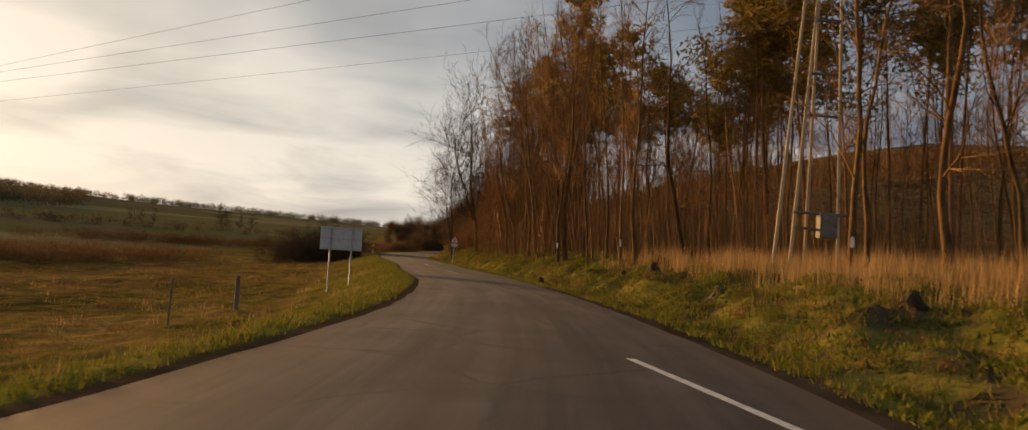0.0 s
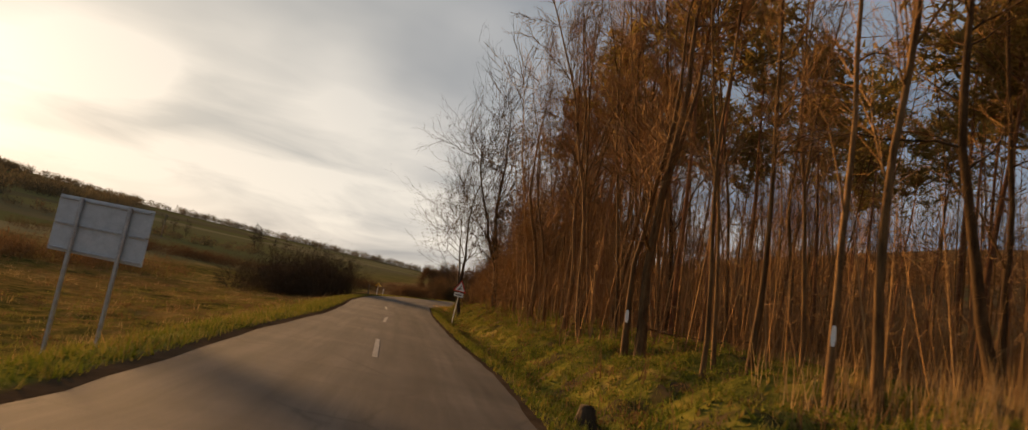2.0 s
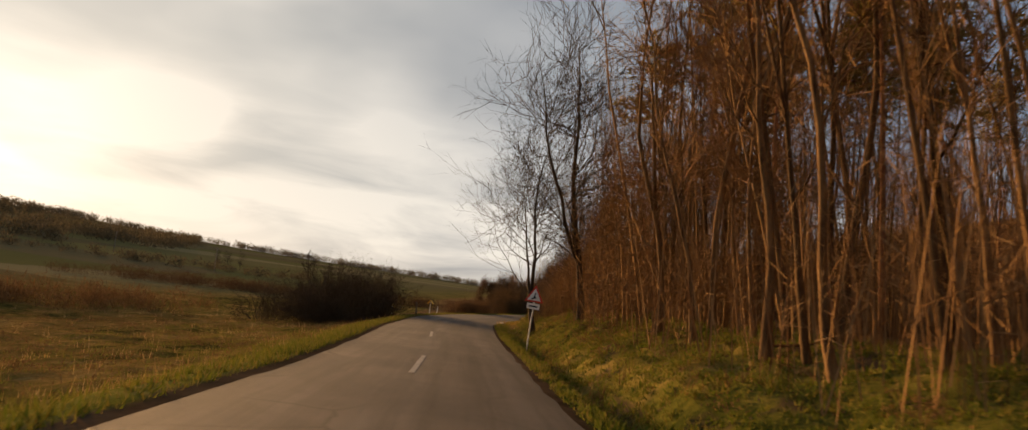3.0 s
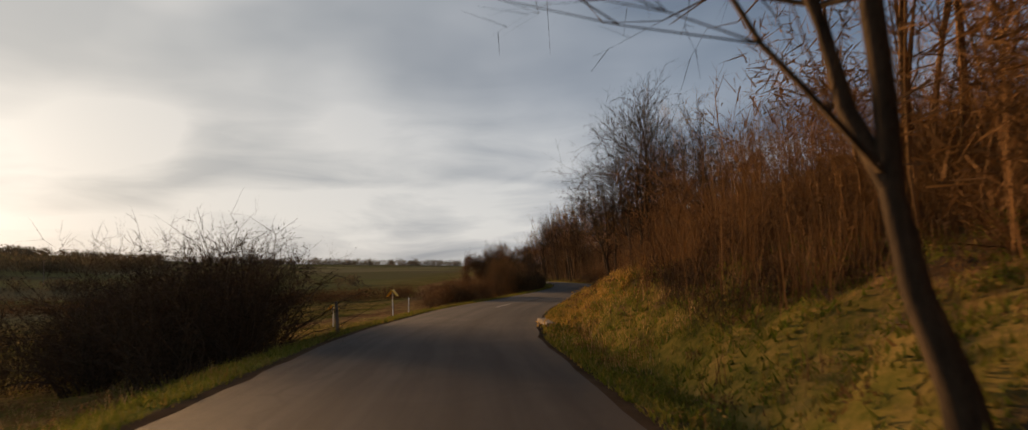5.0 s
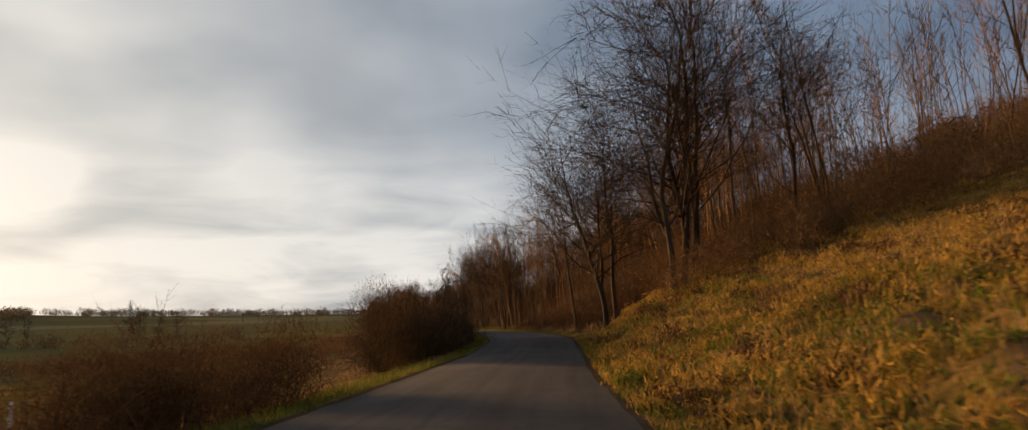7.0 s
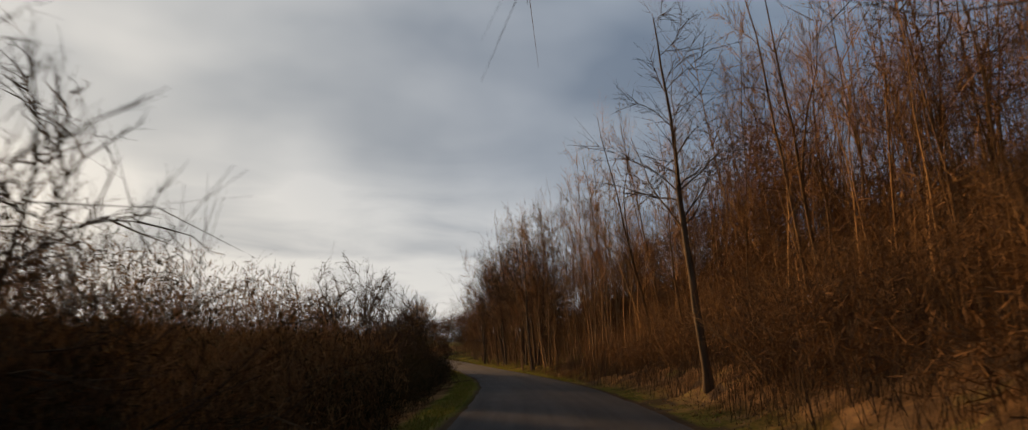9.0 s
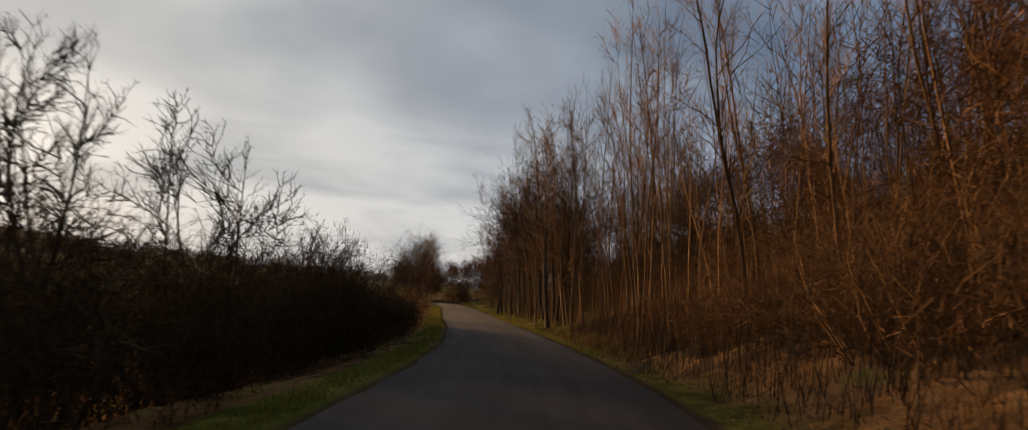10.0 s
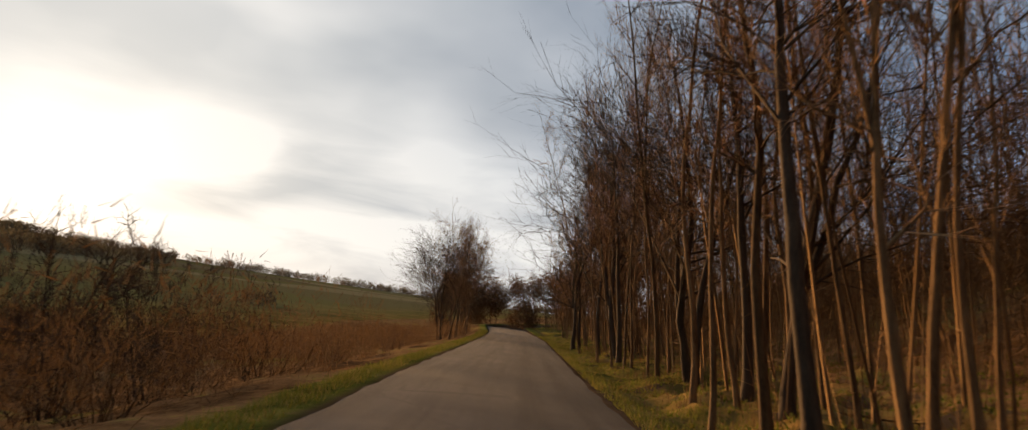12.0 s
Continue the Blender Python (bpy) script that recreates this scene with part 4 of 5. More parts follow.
def grass(name, n, per, seed, place, h0, h1, width, mat, label, spread_=0.16, lean=1.0):
    x, y = tufts(n, per, seed, place, spread_)
    r = np.random.default_rng(seed + 1)
    l, rr = np.interp(y, fine_y, EL), np.interp(y, fine_y, ER)
    keep = ((x < l - 0.18 - 0.3 * r.random(len(x))) | (x > rr + np.where(y < 30, 0.30 + 0.4 * r.random(len(x)), 0.15))) & (np.hypot(x + 11.1, (y - 96.2) * 0.7) > 0.8)
    x, y = x[keep], y[keep]
    h = np.repeat(r.uniform(0.5, 1.2, n), per)[keep] * r.uniform(h0, h1, len(x))
    blades(name, x, y, h, np.full(len(x), width), mat, label, seed + 2, lean)


G = "green and yellowed rough grass on the verge"
grass("grass", 8000, 13, 301, strip(True, -6, 100, 0.2, 9, 1.3), 0.06, 0.20, 0.011, GRASS, G)
grass("grass", 8200, 13, 305, strip(True, 92, 151, 0.2, 34, 1.6), 0.07, 0.22, 0.014, SLOPE_GRASS, "yellowed rough grass on the slope")
grass("grass", 3000, 13, 309, strip(True, 188, 290, 0.15, 5.0, 1.6), 0.08, 0.22, 0.010, GRASS, G)
grass("grass", 7000, 12, 313, strip(False, -6, 140, 0.12, 16, 2.6), 0.08, 0.26, 0.010, GRASS, G)
grass("grass", 3000, 12, 317, strip(False, 138, 290, 0.12, 1.1), 0.08, 0.2, 0.010, GRASS, G)
grass("dry_grass", 2600, 14, 321, strip(True, -4, 36, 4.5, 22), 0.5, 1.1, 0.010, HAY, "tall dry golden grass in front of the wood", 0.22, 0.35)
grass("dry_grass", 3200, 12, 325, strip(True, 84, 150, 0.8, 32, 1.3), 0.12, 0.32, 0.011, HAY, "dry straw-coloured grass on the slope", 0.22, 0.7)
grass("dry_grass", 700, 10, 329, strip(False, -6, 140, 2.0, 30, 1.2), 0.2, 0.5, 0.010, HAY, "dry straw-coloured tufts in the meadow", 0.22, 0.7)


def undergrowth(name, n, seed, place, h0, h1, mat, label):
    """Fine standing twigs between the trunks, as one mesh."""
    x, y = tufts(n, 9, seed, place, 0.35)
    r = np.random.default_rng(seed + 1)
    h = np.repeat(r.uniform(0.4, 1.2, n), 9) * r.uniform(h0, h1, len(x))
    blades(name, x, y, h, r.uniform(0.005, 0.012, len(x)), mat, label, seed + 2, 0.45, "undergrowth")


def within_wood(y0, y1, d0, d1):
    def place(r, n):
        y = r.uniform(y0, y1, n)
        d = np.interp(y, WOOD_Y, WOOD_D) + r.uniform(d0, d1, n)
        return np.interp(y, fine_y, ER) + d, y
    return place


W_ = "broad-leaved green weeds on the bank"
grass("weeds", 5200, 9, 341, strip(True, -6, 100, 0.3, 7, 1.1), 0.06, 0.18, 0.034, WEEDS, W_, 0.14, 1.1)
grass("weeds", 4200, 9, 345, strip(True, 92, 150, 0.3, 24, 1.5), 0.07, 0.20, 0.040, WEEDS, "broad-leaved weeds on the slope", 0.16, 1.1)
grass("weeds", 2600, 8, 349, strip(False, -6, 140, 0.2, 5, 1.6), 0.06, 0.2, 0.026, WEEDS, "broad-leaved weeds on the verge", 0.14, 1.1)
grass("dead_stalks", 500, 7, 353, strip(True, -4, 150, 1.0, 14, 1.2), 0.35, 0.9, 0.012, BRUSH, "dead brown weed stalks", 0.12, 0.5)
grass("dead_stalks", 220, 6, 355, strip(True, 90, 134, 1.0, 16, 1.1), 0.35, 0.95, 0.010, HAY, "pale dead weed stalks on the slope", 0.15, 0.5)
L_ = "fallen brown leaves on the wood's floor"
grass("leaf_litter", 5200, 7, 357, strip(True, 184, 262, 0.5, 14, 1.1), 0.02, 0.07, 0.035, LITTER, L_, 0.4, 2.6)
grass("leaf_litter", 3600, 7, 361, within_wood(30, 96, -2.0, 9), 0.02, 0.07, 0.035, LITTER, L_, 0.4, 2.6)
grass("leaf_litter", 2600, 7, 365, strip(True, 150, 186, 0.5, 9, 1.1), 0.02, 0.07, 0.035, LITTER, L_, 0.4, 2.6)
U = "brown leafless undergrowth of thin twigs"
undergrowth("undergrowth", 3500, 401, within_wood(26, 97, 3.5, 34), 0.4, 1.8, BRUSH, U)
undergrowth("undergrowth", 3200, 405, within_wood(97, 185, -0.5, 60), 1.0, 3.6, BRUSH, U)
undergrowth("undergrowth", 3200, 409, within_wood(185, 320, 9.0, 45), 0.8, 2.6, BRUSH, U)


def saplings(n, seed, place, h0, h1, label, mat=TWIG, side_twigs=9):
    """Leafless young growth: thin leaning stems with fine side twigs, one mesh."""
    r = np.random.default_rng(seed)
    x, y = place(r, n)
    z = ground_zs(x, y) - 0.05
    h = r.uniform(h0, h1, n)
    lean = np.stack([r.normal(-0.08, 0.12, n), r.normal(0, 0.12, n), np.ones(n)], 1)
    base = np.stack([x, y, z], 1)
    top = base + lean * h[:, None]
    a = r.uniform(0, np.pi, n)
    w = np.stack([np.cos(a), np.sin(a), np.zeros(n)], 1) * (0.006 + 0.0022 * h)[:, None]
    stems = np.stack([base - w, base + w, top], 1)
    m = n * side_twigs
    i = np.repeat(np.arange(n), side_twigs)
    q = r.uniform(0.15, 0.95, m)[:, None]
    p = base[i] * (1 - q) + top[i] * q
    d = r.normal(0, 1, (m, 3)) * [1, 1, 0.4] + [0, 0, 0.75]
    d /= np.linalg.norm(d, axis=1)[:, None]
    ln = (h[i] * r.uniform(0.12, 0.30, m))[:, None]
    sw = np.cross(d, r.normal(0, 1, (m, 3)))
    sw /= np.linalg.norm(sw, axis=1)[:, None]
    tw = np.stack([p - sw * 0.007, p + sw * 0.007, p + d * ln], 1)
    v = np.concatenate([stems, tw]).reshape(-1, 3)
    me = quick_mesh("saplings", v, np.arange(len(v)).reshape(-1, 3), mat)
    return tagged(new("saplings", me), label, "undergrowth", kind="stuff")


S_ = "thin leafless saplings crowding the wood"
saplings(2900, 413, within_wood(28, 97, 3.5, 34), 1.0, 4.5, S_)
saplings(4000, 417, within_wood(97, 190, 0.5, 58), 1.2, 5.0, S_)
saplings(5500, 421, within_wood(188, 335, 8.0, 42), 0.8, 4.2, S_)
saplings(2500, 423, within_wood(150, 192, -1.0, 14), 1.0, 3.5, "russet saplings on the bank", BRUSH)
saplings(1100, 443, within_wood(30, 80, -1.5, 6), 1.5, 6.5, "thin leafless saplings along the wood's edge")
saplings(350, 447, within_wood(192, 262, 1.0, 9), 1.5, 5.0, "thin leafless saplings along the wood's edge")
saplings(1200, 427, strip(True, 84, 97, 4.0, 15), 1.2, 4.0, "russet saplings on the steep bank", BRUSH)
undergrowth("undergrowth", 2600, 425, strip(True, 151, 192, 1.2, 12, 0.8), 0.4, 1.7, TWIG_DARK, "low russet brush on the bank")
undergrowth("undergrowth", 2200, 429, strip(True, 82, 98, 2.8, 16, 0.8), 0.4, 2.0, BRUSH, "russet brush on the steep bank")

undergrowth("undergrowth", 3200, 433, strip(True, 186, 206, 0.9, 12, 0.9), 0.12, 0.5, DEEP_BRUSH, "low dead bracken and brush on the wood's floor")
undergrowth("undergrowth", 2200, 437, strip(True, 184, 206, 2.0, 14, 0.9), 0.3, 1.5, TWIG_DARK, "dark leafless brush on the wood's floor")
grass("weeds", 2200, 8, 369, strip(True, 202, 262, 0.6, 14), 0.05, 0.18, 0.03, WEEDS, "low green weeds on the wood's floor", 0.2, 1.2)
undergrowth("undergrowth", 1800, 441, strip(True, 204, 256, 2.0, 14), 0.12, 0.5, BRUSH, "low dead bracken on the wood's floor")

# what fills the pine wood behind its front rows


def canopy(places, label, mat, seed, each, size, slim=0.05):
    """Loose heaps of small tilted blades at the height of the crowns: x, y, radius, height of the middle, depth."""
    r = np.random.default_rng(seed)
    px, py, pr, ph, pd = np.array(places).T
    i = np.repeat(np.arange(len(px)), each)
    m = len(i)
    u = r.normal(0, 1, (m, 3))
    u /= np.linalg.norm(u, axis=1)[:, None]
    u *= (r.uniform(0, 1, m) ** 0.45)[:, None]
    c = np.stack([px[i] + u[:, 0] * pr[i], py[i] + u[:, 1] * pr[i], ground_zs(px, py)[i] + ph[i] + u[:, 2] * pd[i]], 1)
    a = r.normal(0, 1, (m, 3))
    a *= (size * r.uniform(0.6, 1.6, m) / np.linalg.norm(a, axis=1))[:, None]
    w = np.cross(a, r.normal(0, 1, (m, 3)))
    w *= (slim * np.linalg.norm(a, axis=1) / np.linalg.norm(w, axis=1))[:, None]
    v = np.stack([c - w, c + w, c + a], 1).reshape(-1, 3)
    return tagged(new("canopy", quick_mesh("canopy", v, np.arange(3 * m).reshape(m, 3), mat)), label, "woods", kind="stuff")


def deep(n, seed, y0, y1, d0, d1):
    r = random.Random(seed)
    return [(at_y(y, ER) + wood_edge(y) + r.uniform(d0, d1), y, r.uniform(1.2, 2.2), r.random()) for y in (r.uniform(y0, y1) for _ in range(n))]


r7 = random.Random(85)
canopy([(x, y, q, 10.5 + 5.5 * k, 1.6) for x, y, q, k in deep(34, 71, 26, 92, 8, 34)], "dense green-brown crowns of the pine wood", NEEDLES, 72, 240, 0.34, 0.2)
canopy([(x, y, q, 1.5 + 8.0 * k, 2.2) for x, y, q, k in deep(34, 73, 26, 96, 14, 44)], "brown tangle of branches deep in the wood", TWIG, 74, 200, 0.5)

canopy([(x, y, 1.0, 1.0 + 6.5 * k, 1.6) for x, y, q, k in deep(130, 75, 60, 88, -2.0, 8)], "russet brush at the wood's corner", BRUSH, 76, 300, 0.40, 0.035)
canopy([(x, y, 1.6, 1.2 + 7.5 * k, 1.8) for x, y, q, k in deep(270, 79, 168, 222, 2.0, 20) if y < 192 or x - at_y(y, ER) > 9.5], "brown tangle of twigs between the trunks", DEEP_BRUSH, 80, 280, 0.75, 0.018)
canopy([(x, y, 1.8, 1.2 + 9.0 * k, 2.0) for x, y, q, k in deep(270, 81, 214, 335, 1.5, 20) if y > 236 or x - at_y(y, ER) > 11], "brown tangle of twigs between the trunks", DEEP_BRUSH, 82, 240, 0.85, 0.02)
canopy([(at_y(y, ER) + d, y, 0.9, 0.3 + 1.5 * k, 0.9) for y, d, k in ((r7.uniform(137, 153), r7.uniform(3.5, 15), r7.random()) for _ in range(80))], "russet brush round the roadside trees", BRUSH, 86, 240, 0.34, 0.03)
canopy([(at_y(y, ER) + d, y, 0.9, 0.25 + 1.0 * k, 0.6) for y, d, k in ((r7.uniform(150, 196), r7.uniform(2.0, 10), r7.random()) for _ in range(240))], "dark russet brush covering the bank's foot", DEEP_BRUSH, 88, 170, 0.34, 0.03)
canopy([(x, y, q, 0.8 + 1.8 * k, 1.2) for x, y, q, k in deep(330, 77, 112, 186, 3, 60)], "russet brush on the wooded hillside", BRUSH, 78, 190, 0.5)

r8 = random.Random(83)
far_end = [(r8.uniform(-60, -32), r8.uniform(333, 347)) for _ in range(90)]
canopy([(x, y, 1.8, 0.5 + 9.0 * r8.random(), 2.2) for x, y in far_end], "brown twigs of the wood closing the road's bend", DEEP_BRUSH, 84, 210, 1.0, 0.045)

# Shrubs on both sides


def shrubs(stock, kinds, places):
    for x, y, s in places:
        stock.place(rng.randrange(kinds), x, y, rng.uniform(0, 360), s, (rng.uniform(-5, 5), rng.uniform(-5, 5)))


def row(n, seed, right, y0, y1, d0, d1, s0, s1):
    r = random.Random(seed)
    out = []
    for _ in range(n):
        y = r.uniform(y0, y1)
        d = r.uniform(d0, d1)
        out.append((at_y(y, ER) + d if right else at_y(y, EL) - d, y, r.uniform(s0, s1)))
    return out


shrubs(BROWN_SHRUB, 2, row(20, 1, True, 85, 96, 4.6, 15, 1.0, 1.8))
shrubs(BROWN_SHRUB, 2, row(10, 2, True, 73, 86, 4.5, 10, 0.7, 1.1))
shrubs(BROWN_SHRUB, 2, row(22, 3, True, 154, 188, 2.6, 9, 0.7, 1.4))
shrubs(BROWN_SHRUB, 2, row(8, 4, True, 138, 152, 9.0, 22, 0.9, 1.5))
shrubs(SHRUB, 3, row(26, 5, False, 164, 207, 3.2, 7.0, 0.7, 1.0))
shrubs(SHRUB, 3, [(-20.8, 186.5, 1.1), (-21.4, 189.5, 1.15), (-22.2, 193.0, 1.15), (-23.0, 197.0, 1.15), (-24.4, 200.5, 1.2), (-25.6, 204.0, 1.1), (-24.5, 191.0, 1.15)])
shrubs(SHRUB, 3, row(7, 6, False, 147, 155, 2.2, 5.0, 0.7, 1.0))
shrubs(BROWN_SHRUB, 2, row(10, 7, False, 206, 250, 3.0, 10, 0.6, 1.0))
shrubs(BROWN_SHRUB, 2, row(8, 8, False, 122, 127.5, 2.2, 5, 0.75, 1.0))
shrubs(SHRUB, 3, row(7, 18, False, 141, 154, 2.4, 4.5, 0.8, 1.1))
shrubs(SHRUB, 3, row(7, 9, False, 91, 99, 7.0, 15, 1.0, 1.5))
# the last six, hidden behind the near ones, are added to shade the bank
shrubs(SHRUB, 3, [(-19.0, 89.6, 0.95), (-20.3, 91.0, 1.1), (-20.8, 88.8, 1.1), (-22.3, 91.6, 1.3), (-23.4, 93.8, 1.5), (-24.8, 92.0, 1.4), (-22.8, 96.6, 1.5), (-24.6, 98.8, 1.7), (-26.2, 101.4, 1.8), (-26.8, 97.6, 1.7), (-28.6, 100.6, 1.8), (-28.2, 104.4, 1.8)])
for x, y, k, s in ((-19.8, 91.0, 0, 0.62), (-22.6, 93.2, 1, 0.55), (-21.5, 171.0, 0, 0.9), (-22.5, 176.0, 1, 0.85), (-21.0, 181.5, 0, 0.75), (-23.0, 186.5, 1, 0.75), (-24.0, 192.0, 0, 0.7),
                   (-27.5, 206.0, 1, 0.6), (-25.2, 203.0, 0, 0.95), (-26.4, 205.5, 1, 0.9), (-20.9, 187.5, 1, 0.75), (-21.8, 190.5, 0, 0.8), (-22.5, 166.0, 0, 0.8), (-19.2, 164.5, 1, 0.62), (-19.6, 168.5, 0, 0.8), (-20.0, 173.5, 1, 0.95), (-18.5, 172.8, 0, 0.9), (-19.2, 176.8, 1, 0.85), (-21.2, 181.0, 0, 0.75), (-18.8, 166.5, 1, 0.7), (-17.4, 152.5, 0, 0.8), (-29.0, 215.0, 1, 0.75), (-30.0, 219.0, 0, 0.7)):
    SCRUB_TREE.place(k, x, y, rng.uniform(0, 360), s)
for x, y, k, s in ((-34.5, 260.0, 2, 0.66), (-36.5, 266.0, 0, 0.72), (-38.0, 273.0, 1, 0.72), (-40.5, 282.0, 2, 0.78), (-44.0, 292.0, 0, 0.8)):
    OAK.place(k, x, y, rng.uniform(0, 360), s)
for x, y, k, s in ((-32.6, 256.0, 1, 0.62), (-33.4, 259.0, 3, 0.70), (-34.3, 263.5, 5, 0.72), (-35.2, 267.0, 7, 0.72), (-35.6, 272.0, 1, 0.70), (-37.0, 276.0, 3, 0.74), (-38.6, 281.0, 5, 0.72), (-39.6, 287.0, 7, 0.78), (-42.0, 293.0, 1, 0.8), (-44.0, 300.0, 3, 0.8)):
    LOCUST.place(k, x, y, rng.uniform(0, 360), s, (0, 0), "bare tree standing in a row beside the road", 1.1)
FAR_TREES = ((-148.0, 372.0, 0, 1.9), (-152.0, 376.0, 1, 2.3), (-143.0, 374.0, 0, 1.6), (-139.0, 380.0, 1, 1.7), (-187.0, 352.0, 0, 1.5), (-183.0, 354.0, 1, 1.4), (-178.0, 356.0, 0, 1.5))
for x, y, k, s in FAR_TREES:
    SCRUB_TREE.place(k, x, y, rng.uniform(0, 360), s, (0, 0), "tall bare tree standing far off in the fields")


def clumps(name, places, label, mat, seed, blades_each=110, most=9.0):
    """Far scrub and woods: loose heaps of small tilted blades with ragged outlines, one mesh."""
    r = np.random.default_rng(seed)
    px = np.array([p[0] for p in places])
    py = np.array([p[1] for p in places])
    pr = np.array([p[2] for p in places])
    ph = np.array([p[3] for p in places])
    pz = ground_zs(px, py)
    m = len(px) * blades_each
    i = np.repeat(np.arange(len(px)), blades_each)
    u = r.normal(0, 1, (m, 3))
    u /= np.linalg.norm(u, axis=1)[:, None]
    k = r.uniform(0, 1, m) ** 0.4
    c = np.stack([px[i] + u[:, 0] * k * pr[i], py[i] + u[:, 1] * k * pr[i], pz[i] + ph[i] * (0.42 + 0.55 * u[:, 2] * k)], 1)
    size = (0.10 * pr[i] + 0.05 * ph[i])[:, None] * r.uniform(0.5, 1.6, (m, 1))
    size = np.minimum(size, most) * (1.15 if name == "tussocks" else 1.0)
    a = r.normal(0, 1, (m, 3)) * [0.5, 0.5, 1.2]
    a /= np.linalg.norm(a, axis=1)[:, None]
    w = np.cross(a, r.normal(0, 1, (m, 3)))
    w /= np.linalg.norm(w, axis=1)[:, None]
    v = np.empty((m, 3, 3))
    slim, long_ = {"thicket": (0.085, 2.6), "tussocks": (0.24, 1.9), "brushwood": (0.08, 2.6), "scrub_belt": (0.10, 2.4)}.get(name, (0.3, 1.8))
    v[:, 0], v[:, 1], v[:, 2] = c - w * size * slim, c + w * size * slim, c + a * size * long_
    return tagged(new(name, quick_mesh(name, v.reshape(-1, 3), np.arange(3 * m).reshape(m, 3), mat)), label, "woods", kind="stuff")


r5 = random.Random(77)
belt = []
for _ in range(330):
    k = r5.random()
    x, y = -80 + 34 * k + r5.gauss(0, 4), 38 + 62 * k + r5.gauss(0, 6)
    belt.append((x, y, r5.uniform(1.2, 2.6), r5.uniform(1.4, 2.8)))
clumps("scrub_belt", belt, "brown scrub and reeds beyond the meadow", BRUSH, 31, 130, 0.30)
belt = []
for _ in range(300):
    k = r5.random()
    x, y = -120 + 68 * k + r5.gauss(0, 6), 190 + 56 * k + r5.gauss(0, 8)
    belt.append((x, y, r5.uniform(1.8, 3.6), r5.uniform(2.0, 4.0)))
clumps("scrub_belt", belt, "dark scrub beyond the field", DEEP_BRUSH, 33, 110, 0.34)
belt = [(-8 - r5.uniform(4, 60), r5.uniform(8, 92), r5.uniform(0.5, 1.8), r5.uniform(0.15, 0.4)) for _ in range(700)]
belt = [p_ for p_ in belt if p_[0] < at_y(p_[1], EL) - 3]
clumps("tussocks", belt, "rusty dead grass clumps in the meadow", BRUSH, 65, 70, 0.06)
belt = []
for az, d, h in [(60 + r5.uniform(-14, 10), r5.uniform(330, 520), r5.uniform(7, 11)) for _ in range(150)] + \
        [(r5.uniform(6, 60), r5.uniform(900, 990), r5.uniform(4, 10)) for _ in range(600)] + \
        [(r5.uniform(20, 60), r5.uniform(260, 300), r5.uniform(2, 5)) for _ in range(120)]:
    belt.append((-10 - math.sin(radians(az)) * d, 100 + math.cos(radians(az)) * d, h * 0.7, h))
clumps("far_woods", belt, "far hedges and woods on the hills", HAZED_FAR_WOOD, 35, 80, 1.4)
belt = []
for _ in range(760):
    az, d = r5.uniform(34, 70), r5.uniform(430, 1000)
    if math.sin(az * 0.35 + d * 0.012) > -0.45 + max(0.0, 46 - az) * 0.06:
        belt.append((-10 - math.sin(radians(az)) * d, 100 + math.cos(radians(az)) * d, r5.uniform(8, 16), r5.uniform(8, 13)))
clumps("hill_wood", belt, "brown leafless wood covering the far hillside", HAZED_FAR_WOOD, 36, 110, 1.3)
# thicket closing the bend of the road, seen from afar
belt = [(at_y(y, ER) + r5.uniform(3.8, 18), y, r5.uniform(0.7, 1.3), r5.uniform(0.9, 1.9)) for y in (r5.uniform(83, 98) for _ in range(110))]
clumps("thicket", belt[::2], "russet thicket on the steep bank", BRUSH, 37, 700, 0.065)
clumps("thicket", belt[1::2], "dark thicket on the steep bank", TWIG_DARK, 38, 700, 0.065)
# dark twig clumps laid over the near bank to give its shade
belt = [(at_y(y, ER) + r5.uniform(2.6, 8), y, r5.uniform(0.4, 0.8), r5.uniform(0.35, 0.9)) for y in (r5.uniform(82, 90) for _ in range(60))]
clumps("thicket", belt, "low dark brush, added to darken the shaded bank", TWIG_DARK, 40, 400, 0.06)
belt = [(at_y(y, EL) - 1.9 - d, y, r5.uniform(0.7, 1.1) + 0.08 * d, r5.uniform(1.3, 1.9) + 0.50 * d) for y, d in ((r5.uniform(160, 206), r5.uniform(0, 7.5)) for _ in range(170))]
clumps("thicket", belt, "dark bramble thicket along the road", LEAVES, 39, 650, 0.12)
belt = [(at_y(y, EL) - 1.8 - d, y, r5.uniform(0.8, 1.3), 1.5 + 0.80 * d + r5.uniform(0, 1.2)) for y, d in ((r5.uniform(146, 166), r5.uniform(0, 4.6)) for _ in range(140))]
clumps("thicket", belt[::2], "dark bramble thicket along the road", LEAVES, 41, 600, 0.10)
clumps("thicket", belt[1::2], "brown leafless thicket along the road", BRUSH, 42, 800, 0.11)
belt = [(at_y(y, EL) - 1.6 - k * min(5.5, 0.3 * (y - 134)), y, r5.uniform(0.7, 1.1), r5.uniform(1.6, 2.4) + 1.6 * k) for y, k in ((r5.uniform(137, 160), r5.random()) for _ in range(100))]
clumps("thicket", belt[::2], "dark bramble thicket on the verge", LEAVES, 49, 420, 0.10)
clumps("thicket", belt[1::2], "brown twiggy thicket on the verge", DEEP_BRUSH, 46, 480, 0.10)
